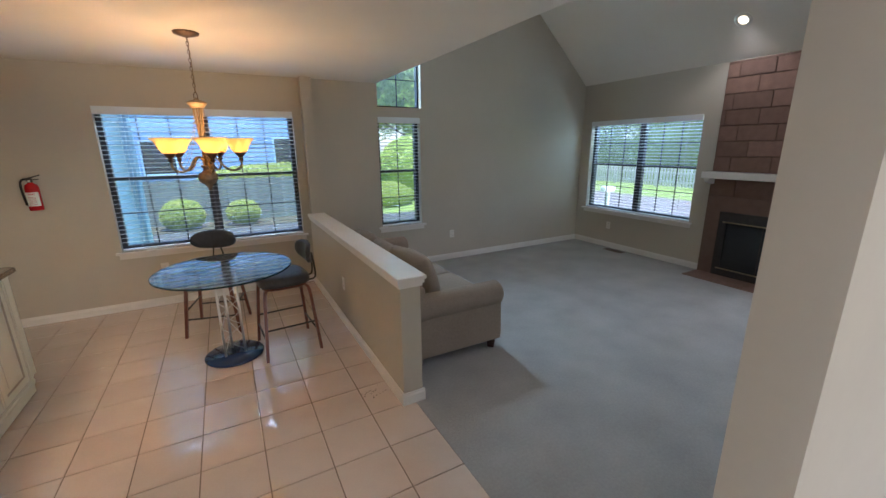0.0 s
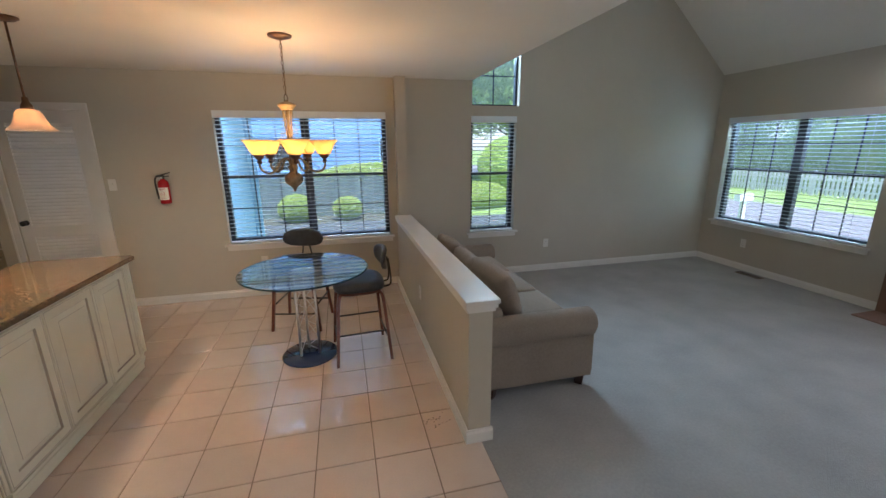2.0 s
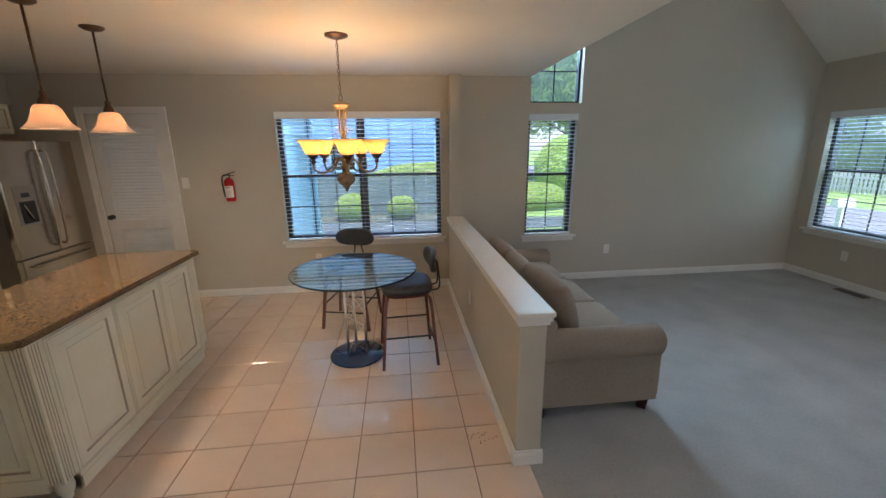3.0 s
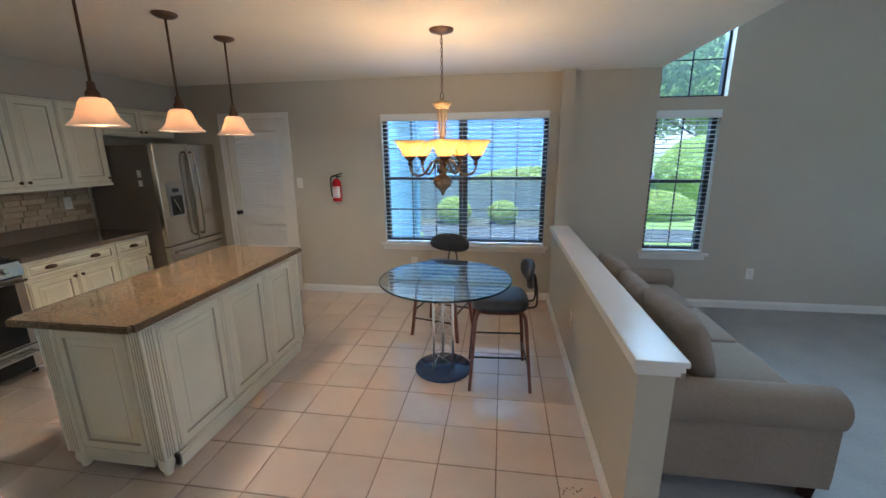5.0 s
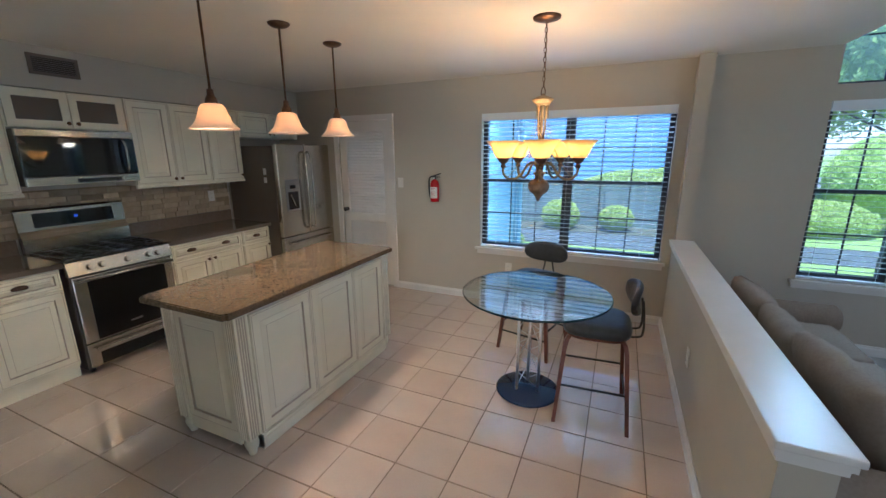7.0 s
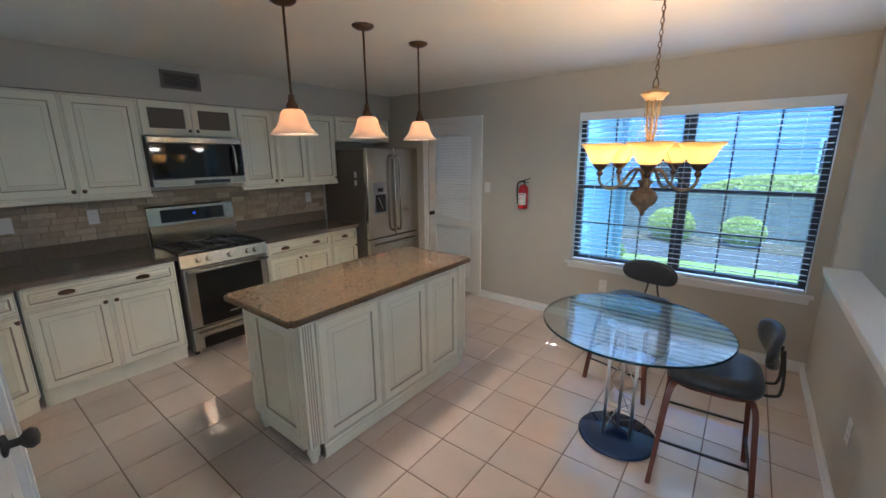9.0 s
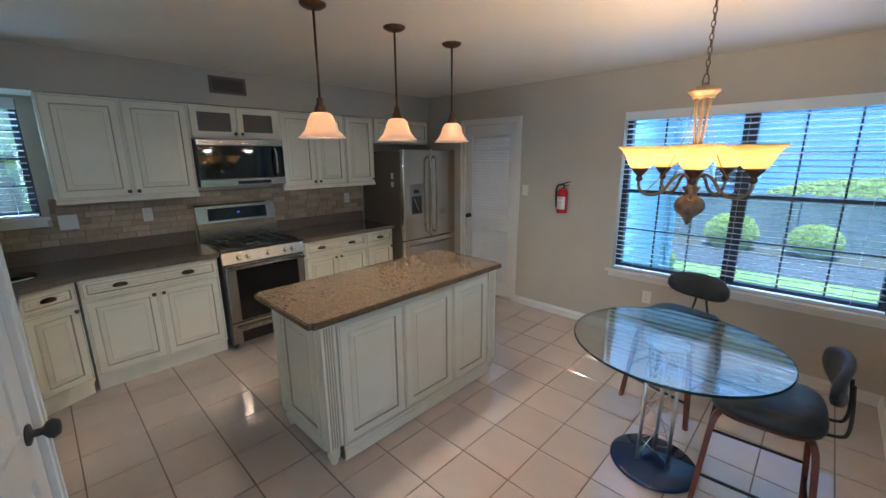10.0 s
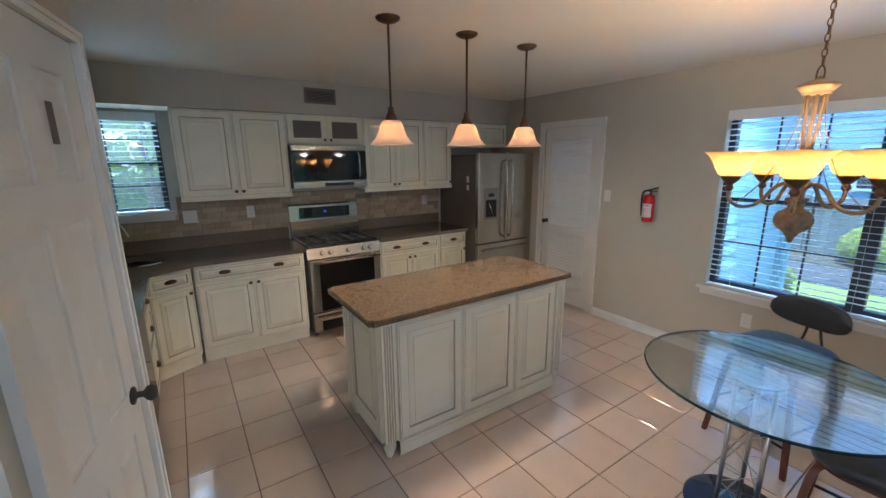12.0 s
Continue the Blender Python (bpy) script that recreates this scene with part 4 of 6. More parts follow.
def refrigerator():
    f = thing("refrigerator", -1.375, 7.858, 0, "stainless steel french-door refrigerator with ice dispenser", "refrigerator", "", 90)
    w = 0.865
    part("body", box(0, w, 0.06, 0.78, 0.03, 1.765, 0.004), DARKSTEEL, f, "dark grey painted cabinet")
    for u in (0.05, w - 0.10):
        for v in (0.10, 0.70):
            part("foot", box(u, u + 0.05, v, v + 0.05, 0, 0.03), IRON, f)
    part("kickplate", box(0.02, w - 0.02, 0.05, 0.06, 0.035, 0.10), IRON, f)
    half = w / 2
    for i, (a, b) in enumerate(((0.0, half - 0.003), (half + 0.003, w))):
        d = part("door", box(a, b, -0.005, 0.055, 0.735, 1.785, 0.014, 3), SATIN, f, "brushed steel upper door", 40)
        hx = half - 0.045 if i == 0 else half + 0.045
        bm = tube(smooth_curve([(hx, -0.005, 0.80), (hx, -0.05, 0.84), (hx, -0.062, 1.20), (hx, -0.062, 1.40), (hx, -0.05, 1.66), (hx, -0.005, 1.70)], 5), 0.013, 10)
        part("handle", bm, STEEL, d, "long curved steel handle", True)
        if i == 0:
            part("dispenser", box(0.085, 0.300, -0.0085, -0.0055, 1.03, 1.39, 0.002), PANELGREY, d, "grey dispenser surround")
            part("dispenser_recess", box(0.115, 0.27, -0.0115, -0.0088, 1.05, 1.25, 0.001), BLACKGLASS, d, "dark dispenser recess")
            part("display", box(0.15, 0.235, -0.0115, -0.0088, 1.285, 1.325, 0.001), BLACKGLASS, d)
            part("paddle", tube([(0.15, -0.014, 1.22), (0.19, -0.022, 1.12), (0.22, -0.016, 1.07)], 0.008), STEEL, d, "", True)
    d = part("freezer_drawer", box(0, w, -0.005, 0.055, 0.11, 0.727, 0.014, 3), SATIN, f, "brushed steel freezer drawer", 40)
    part("handle", tube(smooth_curve([(0.09, -0.005, 0.655), (0.12, -0.05, 0.655), (0.43, -0.060, 0.655), (0.75, -0.05, 0.655), (0.775, -0.005, 0.655)], 5), 0.012, 10), STEEL, d, "", True)
    for z, h in ((1.45, 0.07), (1.36, 0.06)):
        part("sticker", box(-0.0015, -0.0002, 0.17, 0.215, z, z + h), PLATE, f, "small white paper label")


microwave()
cooking_range()
refrigerator()


def island():
    x0, x1, y0, y1 = -0.25, 0.345, 5.825, 7.312
    isl = thing("kitchen_island", (x0 + x1) / 2, (y0 + y1) / 2, 0, "cream glazed island cabinet with fluted corner posts", "kitchen island")
    wpart("body", box(x0 + 0.02, x1 - 0.022, y0 + 0.02, y1 - 0.02, 0.10, 0.868), CAB, isl)
    bm = bmesh.new()
    for b in ((x0 + 0.03, x1 - 0.005, y0 + 0.09, y1 - 0.09), ):
        add_box(bm, b[0], b[1], b[2], b[3], 0.0, 0.085)
        add_box(bm, b[0], b[1] + 0.012, b[2], b[3], 0.014, 0.078)
        add_box(bm, b[0], b[1] + 0.006, b[2], b[3], 0.078, 0.098)
    add_box(bm, x0 + 0.09, x1 - 0.09, y0 + 0.012, y0 + 0.03, 0.06, 0.14)
    wpart("plinth", bm, CAB, isl)
    bm = box(x0 - 0.008, x1 + 0.008, y0 - 0.008, y1 + 0.008, 0.845, 0.870, 0.005)
    wpart("moulding", bm, CAB, isl)
    # fluted posts with turned feet
    post = bmesh.new()
    s = 0.085
    prof = [(0, 0), (s, 0), (s, 0.004)]
    flutes = 4
    pts = [(0.0, 0.0)]
    def side(n0, n1):
        out = []
        a, b = Vector(n0), Vector(n1)
        nrm = Vector((b.y - a.y, a.x - b.x)).normalized()
        L = (b - a).length
        for k in range(flutes):
            c = 0.012 + (L - 0.024) * (k + 0.5) / flutes
            r = (L - 0.024) / flutes * 0.40
            for q in range(5):
                ang = math.pi * q / 4
                out.append(a + (b - a).normalized() * (c - r * math.cos(ang)) - nrm * r * 0.95 * math.sin(ang))
        return out
    c4 = [(0, 0), (s, 0), (s, s), (0, s)]
    outline = []
    for i in range(4):
        outline.append(Vector(c4[i]))
        if i in (0, 1):
            outline += side(c4[i], c4[(i + 1) % 4])
    outline = [(v.x, v.y) for v in outline]
    shaft = prism(outline, "z", 0.115, 0.845)
    post_me = mesh_of("post", shaft, CAB)
    post_me.materials.append(GLAZE)
    for f in post_me.polygons:
        if abs(f.normal.z) < 0.5 and 0.0028 < min(f.center.y, s - f.center.x) < 0.012:
            f.material_index = 1
    foot_me = mesh_of("foot", lathe([(0, 0), (0.020, 0), (0.024, 0.010), (0.022, 0.018), (0.034, 0.045), (0.040, 0.070), (0.034, 0.092), (0.028, 0.097), (0.038, 0.104), (0.040, 0.115), (0, 0.115)], sides=20), CAB, True)
    cx, cy = (x0 + x1) / 2, (y0 + y1) / 2
    for (px, py), rz in (((x1 - s, y0), 0), ((x1, y1 - s), 90), ((x0, y0 + s), 270), ((x0 + s, y1), 180)):
        p = part("post", post_me, None, isl, "fluted cream corner post")
        at(p, px - cx, py - cy, 0, rz)
        ft = part("foot", foot_me, None, p, "turned bun foot")
        at(ft, s / 2, s / 2, 0)
    bounds = [y0 + 0.095, 6.378, 6.828, y1 - 0.095]
    for a, b in zip(bounds, bounds[1:]):
        p = part("panel", raised_panel(b - a - 0.006, 0.732, CAB, 0.06, 0.022), None, isl, "raised cream panel with brown glaze lines")
        at(p, x1 - 0.022 - cx, a + 0.003 - cy, 0.103, 90)
    p = part("end_panel", raised_panel(x1 - x0 - 0.17 - 0.006, 0.695, CAB, 0.05, 0.014), None, isl, "raised cream end panel")
    at(p, x0 + 0.088 - cx, y0 + 0.02 - cy, 0.14, 0)
    p = part("end_panel", raised_panel(x1 - x0 - 0.17 - 0.006, 0.695, CAB, 0.05, 0.014), None, isl, "raised cream end panel")
    at(p, x1 - 0.088 - cx, y1 - 0.02 - cy, 0.14, 180)
    t = thing("island_top", cx, cy, 0.871, "brown speckled granite slab on the island", "countertop")
    bm = box(-0.312, 0.392, 5.748, 7.335, 0.872, 0.905)
    vert = [e for e in bm.edges if abs(e.verts[0].co.z - e.verts[1].co.z) > 0.01]
    bmesh.ops.bevel(bm, geom=vert, offset=0.02, segments=4, affect="EDGES")
    hor = [e for e in bm.edges if e.verts[0].co.z > 0.9 and e.verts[1].co.z > 0.9 and len(e.link_faces) == 2]
    bmesh.ops.bevel(bm, geom=hor, offset=0.006, segments=2, affect="EDGES")
    wpart("slab", bm, GRANITE, t)


island()


def pendant(x, y):
    p = thing("pendant_lamp", x, y, 1.80, "bronze pendant lamp with frosted glass bell shade, lit", "pendant lamp", "pendant lamps over the island")
    top = HC - 1.80
    part("canopy", lathe([(0, top), (0.066, top), (0.064, top - 0.008), (0.045, top - 0.020), (0.012, top - 0.028), (0, top - 0.028)]), BRONZE, p, "round bronze ceiling canopy", True)
    part("rod", tube([(0, 0, 0.20), (0, 0, top - 0.02)], 0.0065, 10), BRONZE, p, "thin bronze rod", True)
    part("socket", lathe([(0, 0.205), (0.016, 0.20), (0.018, 0.17), (0.028, 0.155), (0.034, 0.128), (0.0, 0.126)], sides=16), BRONZE, p, "bronze lamp socket", True)
    prof = [(0.030, 0.130), (0.050, 0.125), (0.063, 0.107), (0.073, 0.075), (0.087, 0.040), (0.107, 0.016), (0.122, 0.004), (0.122, 0.000), (0.106, 0.011), (0.083, 0.036), (0.069, 0.073), (0.058, 0.103), (0.046, 0.120), (0.028, 0.125)]
    part("shade", lathe(prof, sides=32), SHADE_P, p, "pale frosted glass bell shade", True)
    part("bulb", lathe([(0, 0.070), (0.012, 0.074), (0.015, 0.086), (0.012, 0.10), (0.010, 0.12)], sides=14), BULB, p, "glowing bulb", True)
    lamp("pendant_light", "POINT", pose(x, y, 1.80 + 0.050), PENDANT_WATTS, (1.0, 0.77, 0.42), 0.07)


for yy in (6.053, 6.572, 7.07):
    pendant(0.107, yy)


# ---- dining area ----
def chandelier(x, y):
    c = thing("chandelier", x, y, 1.37, "five-arm antique gold chandelier with amber glass shades, lit", "chandelier")
    top = HC - 1.37
    part("canopy", lathe([(0, top), (0.082, top), (0.078, top - 0.012), (0.036, top - 0.026), (0.008, top - 0.034), (0, top - 0.034)]), BRONZE, c, "round ceiling canopy", True)
    links = bmesh.new()
    z, k = top - 0.03, 0
    while z > 0.70:
        pts = []
        for q in range(11):
            a = 2 * math.pi * q / 10
            u, v = 0.008 * math.cos(a), 0.017 * math.sin(a)
            pts.append((u, 0, z - 0.014 + v) if k % 2 else (0, u, z - 0.014 + v))
        add_tube(links, pts, 0.0022, 5, cap=False)
        z -= 0.027
        k += 1
    pts = [(0.012 * math.sin(2 * math.pi * q / 16), 0, 0.655 - 0.034 * math.cos(2 * math.pi * q / 16)) for q in range(17)]
    part("loop", tube(pts, 0.003, 8), BRONZE, c, "larger bronze loop", True)
    part("chain", links, BRONZE, c, "bronze link chain", True)
    part("wire", tube([(0.004, 0.004, 0.68), (0.006, -0.003, 0.85), (0.003, 0.005, top - 0.03)], 0.0022, 6), GOLD, c)
    part("crown", lathe([(0, 0.652), (0.008, 0.650), (0.012, 0.640), (0.034, 0.634), (0.058, 0.622), (0.066, 0.617), (0.064, 0.609), (0.050, 0.596), (0.044, 0.588), (0.046, 0.583), (0, 0.580)], sides=32), GOLD, c, "gold turned crown", True)
    for k in range(4):
        a = radians(90 * k + 20)
        u, v = math.cos(a), math.sin(a)
        part("stem", tube(smooth_curve([(0.026 * u, 0.026 * v, 0.583), (0.020 * u, 0.020 * v, 0.45), (0.013 * u, 0.013 * v, 0.36), (0.012 * u, 0.012 * v, 0.18)], 4), 0.0065, 8), GOLD, c, "slender gold stem rod", True)
    part("collar", lathe([(0, 0.385), (0.020, 0.382), (0.026, 0.366), (0.022, 0.350), (0.018, 0.340), (0, 0.338)]), GOLD, c, "", True)
    part("urn", lathe([(0, 0.178), (0.036, 0.180), (0.039, 0.175), (0.037, 0.168), (0.028, 0.158), (0.026, 0.140), (0.034, 0.132), (0.056, 0.118), (0.066, 0.096), (0.066, 0.078), (0.056, 0.056), (0.036, 0.040), (0.026, 0.034), (0.024, 0.026), (0.014, 0.012), (0.008, -0.006), (0, -0.012)], sides=32), HAMMERED, c, "hammered antique gold urn finial", True)
    arm = mesh_of("arm", tube(smooth_curve([(0.014, 0, 0.165), (0.020, 0, 0.215), (0.050, 0, 0.238), (0.085, 0, 0.215), (0.118, 0, 0.165), (0.160, 0, 0.138), (0.205, 0, 0.142), (0.235, 0, 0.175), (0.237, 0, 0.225)], 6), 0.0078, 8), GOLD, True)
    stay = mesh_of("stay", tube(smooth_curve([(0.036, 0, 0.592), (0.040, 0, 0.49), (0.075, 0, 0.36), (0.13, 0, 0.24), (0.205, 0, 0.150)], 5), 0.0022, 6), GOLD, True)
    cup = mesh_of("cup", lathe([(0, 0.202), (0.010, 0.203), (0.017, 0.213), (0.015, 0.224), (0.011, 0.231), (0.020, 0.238), (0.036, 0.258), (0.040, 0.272), (0, 0.274)], 0.237, 0, 0, 20), BRONZE, True)
    prof = [(0.034, 0.264), (0.048, 0.274), (0.060, 0.296), (0.073, 0.328), (0.091, 0.354), (0.105, 0.366), (0.108, 0.370), (0.102, 0.368), (0.087, 0.356), (0.069, 0.330), (0.056, 0.298), (0.044, 0.279), (0.0, 0.270)]
    shade = mesh_of("shade", lathe(prof, 0.237, 0, 0, 32), SHADE, True)
    bulb = mesh_of("bulb", lathe([(0, 0.274), (0.010, 0.276), (0.011, 0.286), (0.016, 0.296), (0.015, 0.308), (0.008, 0.316), (0, 0.317)], 0.237, 0, 0, 14), BULB, True)
    for k in range(5):
        a = 72 * k - 78
        for nm, me, lb in (("arm", arm, "curved gold arm"), ("stay", stay, "thin gold stay rod"), ("cup", cup, "dark bronze lamp cup"), ("shade", shade, "amber glass bowl shade"), ("bulb", bulb, "glowing bulb")):
            at(part(nm, me, None, c, lb), 0, 0, 0, a)
        r = radians(a)
        lamp("chandelier_light", "POINT", pose(x + 0.237 * math.cos(r), y + 0.237 * math.sin(r), 1.37 + 0.342), SHADE_WATTS, (1.0, 0.58, 0.22), 0.02)


chandelier(1.614, 7.151)


def dining_table(x, y):
    t = thing("dining_table", x, y, 0, "round glass dining table on a chrome truss pedestal", "dining table")
    part("base", lathe([(0, 0), (0.215, 0), (0.222, 0.006), (0.222, 0.016), (0.21, 0.024), (0, 0.026)], sides=48), NAVY, t, "round glossy dark blue base", True)
    legs = [(0.085 * math.cos(radians(a)), 0.085 * math.sin(radians(a))) for a in (100, 220, 340)]
    for lx, ly in legs:
        part("tube", tube([(lx, ly, 0.025), (lx, ly, 0.735)], 0.0100, 12), CHROME, t, "polished chrome tube", True)
    for i in range(3):
        a, b = legs[i], legs[(i + 1) % 3]
        n = 6
        pts = [((a if k % 2 else b)[0], (a if k % 2 else b)[1], 0.05 + 0.66 * k / n) for k in range(n + 1)]
        part("brace", tube(pts, 0.0035, 6), CHROME, t, "thin chrome zigzag brace", True)
    part("support", lathe([(0, 0.727), (0.105, 0.727), (0.105, 0.735), (0, 0.735)], sides=24), CHROME, t)
    ox, oy = 0.02, 0.015
    top = part("tabletop", lathe([(0, 0.736), (0.490, 0.736), (0.490, 0.748), (0, 0.748)], ox, oy, 0, 72), TABLEGLASS, t, "clear round glass top")
    top.visible_shadow = False
    part("edge", lathe([(0.4905, 0.735), (0.495, 0.738), (0.495, 0.746), (0.4905, 0.749)], ox, oy, 0, 72), GLASSEDGE, t, "dark green polished glass edge", True)


dining_table(1.61, 7.115)


def rounded_pad(w, d, h, sx=5, bow=0.0):
    """A soft pad of w by d by h with rounded rim."""
    bm = bmesh.new()
    rings = []
    for s, z in ((0.86, 0), (0.97, h * 0.12), (1.0, h * 0.45), (0.98, h * 0.75), (0.90, h * 0.95), (0.70, h * 1.02), (0.35, h * 0.99)):
        ring = []
        for k in range(32):
            a = 2 * math.pi * k / 32
            c, sn = math.cos(a), math.sin(a)
            e = 2.0 / 3.6
            ring.append(bm.verts.new((w / 2 * s * math.copysign(abs(c) ** e, c), d / 2 * s * math.copysign(abs(sn) ** e, sn), z)))
        rings.append(ring)
    for a, b in zip(rings, rings[1:]):
        for k in range(32):
            bm.faces.new((a[k], a[(k + 1) % 32], b[(k + 1) % 32], b[k]))
    bm.faces.new(rings[0][::-1])
    bm.faces.new(rings[-1])
    if bow:
        for v in bm.verts:
            v.co.z += bow * (v.co.x / (w / 2)) ** 2
    return bm


def bar_stool():
    s = thing("bar_stool", 0, 0, 0, "black leather counter stool with red walnut legs", "bar stool", "stools round the glass table")
    part("seat", rounded_pad(0.43, 0.41, 0.075), LEATHER, s, "padded black leather seat", True).location = (0, 0, 0.585)
    part("seat_rail", rounded_pad(0.38, 0.36, 0.022), WALNUT, s, "bent walnut rail under the seat", True).location = (0, 0, 0.563)
    for sx in (-1, 1):
        for sy in (-1, 1):
            bm = bmesh.new()
            pts = smooth_curve([(sx * 0.12, sy * 0.14, 0.572), (sx * 0.150, sy * 0.160, 0.560), (sx * 0.168, sy * 0.172, 0.52), (sx * 0.182, sy * 0.182, 0.42), (sx * 0.226, sy * 0.215, 0.0)], 4)
            prev = None
            for i, p in enumerate(pts):
                tt = i / (len(pts) - 1)
                hw, hd = 0.019 - 0.007 * tt, 0.014 - 0.003 * tt
                ring = [bm.verts.new(p + Vector((ax * hw, ay * hd, 0))) for ax, ay in ((-1, -1), (1, -1), (1, 1), (-1, 1))]
                if prev:
                    for q in range(4):
                        bm.faces.new((prev[q], prev[(q + 1) % 4], ring[(q + 1) % 4], ring[q]))
                else:
                    bm.faces.new(ring)
                prev = ring
            bm.faces.new(prev[::-1])
            bmesh.ops.recalc_face_normals(bm, faces=bm.faces[:])
            part("leg", bm, WALNUT, s, "tapered red walnut leg")
    lo, hi = 0.17, 0.25
    for a, b, z in (((-1, -1), (1, -1), lo), ((-1, 1), (1, 1), lo), ((-1, -1), (-1, 1), hi), ((1, -1), (1, 1), hi)):
        f = 0.182 + (0.226 - 0.182) * (0.42 - z) / 0.42
        g = 0.182 + (0.215 - 0.182) * (0.42 - z) / 0.42
        part("footrest", tube([(a[0] * f, a[1] * g, z), (b[0] * f, b[1] * g, z)], 0.0075, 8), IRON, s, "black metal foot rail", True)
    for sx in (-1, 1):
        part("back_support", tube(smooth_curve([(sx * 0.07, 0.12, 0.575), (sx * 0.065, 0.235, 0.580), (sx * 0.055, 0.262, 0.610), (sx * 0.035, 0.262, 0.70), (sx * 0.03, 0.250, 0.80)], 5), 0.007, 8), IRON, s, "black bent metal rod", True)
    bm = rounded_pad(0.40, 0.180, 0.040)
    bmesh.ops.rotate(bm, verts=bm.verts[:], cent=(0, 0, 0), matrix=Matrix.Rotation(radians(90), 3, "X"))
    for v in bm.verts:
        v.co.y += -0.05 * (v.co.x / 0.2) ** 2 + 0.10 * v.co.z * 0
        v.co.z -= 0.02 * (v.co.x / 0.2) ** 2 * (1 if v.co.z > 0 else -1)
    part("backrest", bm, LEATHER, s, "curved black leather backrest", True).location = (0, 0.245, 0.815)
    return s


stool = bar_stool()
stool.matrix_basis = pose(2.035, 7.08, 0, 0, 0, -86)
copy_thing(stool, pose(1.505, 7.815, 0, 0, 0, -14))


def extinguisher(x, y, z):
    e = thing("fire_extinguisher", x, y, z, "small red fire extinguisher hung on the dining wall", "fire extinguisher")
    part("cylinder", lathe([(0, 0), (0.046, 0.002), (0.050, 0.012), (0.050, 0.205), (0.042, 0.235), (0.020, 0.252), (0.016, 0.262), (0, 0.262)], sides=28), RED, e, "red enamelled cylinder", True)
    bm = bmesh.new()
    ang = [radians(a) for a in range(-150, -29, 10)]
    lo = [bm.verts.new((0.0508 * math.cos(a), 0.0508 * math.sin(a), 0.045)) for a in ang]
    hi = [bm.verts.new((0.0508 * math.cos(a), 0.0508 * math.sin(a), 0.17)) for a in ang]
    for k in range(len(ang) - 1):
        bm.faces.new((lo[k], lo[k + 1], hi[k + 1], hi[k]))
    part("paper_label", bm, PLATE, e, "white instruction label", True)
    bm = bmesh.new()
    for k, zz in enumerate((0.155, 0.146, 0.125, 0.112, 0.099, 0.086, 0.073, 0.058)):
        for i in range(3, 9):
            a, b = ang[i], ang[i + 1]
            r, hh = 0.0513, 0.003 if k > 1 else 0.004
            bm.faces.new([bm.verts.new((r * math.cos(q), r * math.sin(q), zz + o)) for q, o in ((a, 0), (b, 0), (b, hh), (a, hh))])
    part("print", bm, RED, e, "red printed lines")
    part("valve", lathe([(0, 0.255), (0.018, 0.257), (0.018, 0.29), (0.010, 0.30), (0, 0.30)], sides=14), IRON, e, "", True)
    part("lever", prism([(-0.03, 0.295), (0.075, 0.325), (0.078, 0.318), (-0.02, 0.283)], "y", -0.010, 0.010), IRON, e, "black squeeze lever")
    part("lever", prism([(-0.02, 0.282), (0.062, 0.288), (0.062, 0.280), (-0.02, 0.274)], "y", -0.008, 0.008), IRON, e)
    part("hose", tube(smooth_curve([(-0.015, 0, 0.28), (-0.045, 0, 0.285), (-0.068, 0, 0.25), (-0.070, 0, 0.16), (-0.064, 0, 0.09), (-0.060, 0, 0.05)], 6), 0.009, 8), IRON, e, "black rubber hose", True)
    part("gauge", box(-0.008, 0.008, -0.024, -0.017, 0.262, 0.278), PLATE, e)
    part("bracket", box(-0.015, 0.015, 0.045, 0.064, 0.05, 0.24), IRON, e, "wall bracket")


extinguisher(0.158, YN - 0.0645, 1.128)


def outlet(x, y, z, rz, kind="outlet", w=0.072):
    o = thing("wall_outlet" if kind == "outlet" else "light_switch", x, y, z, "white plastic outlet cover on the painted wall" if kind == "outlet" else "white plastic switch cover on the painted wall", "power outlet" if kind == "outlet" else "light switch", "", rz)
    part("cover_plate", box(-w / 2, w / 2, -0.006, 0, -0.058, 0.058, 0.002), PLATE, o)
    n = max(1, round(w / 0.06)) if kind != "outlet" else 1
    for i in range(n):
        cx = (i - (n - 1) / 2) * 0.046
        if kind == "outlet":
            for dz in (-0.022, 0.022):
                s = part("socket", box(cx - 0.016, cx + 0.016, -0.008, -0.006, dz - 0.014, dz + 0.014, 0.001), PLATE, o)
                for dx in (-0.006, 0.006):
                    part("slot", box(cx + dx - 0.001, cx + dx + 0.001, -0.0086, -0.0081, dz - 0.004, dz + 0.006), IRON, s)
        else:
            part("toggle", box(cx - 0.005, cx + 0.005, -0.016, -0.006, -0.006, 0.016, 0.001), PLATE, o)


outlet(4.635, YN, 0.388, 0)
outlet(1.03, YN, 0.414, 0)
outlet(-0.322, YN, 1.332, 0, "switch")
outlet(XE, 8.033, 0.367, -90)
outlet(2.577, 7.2, 0.426, -90)


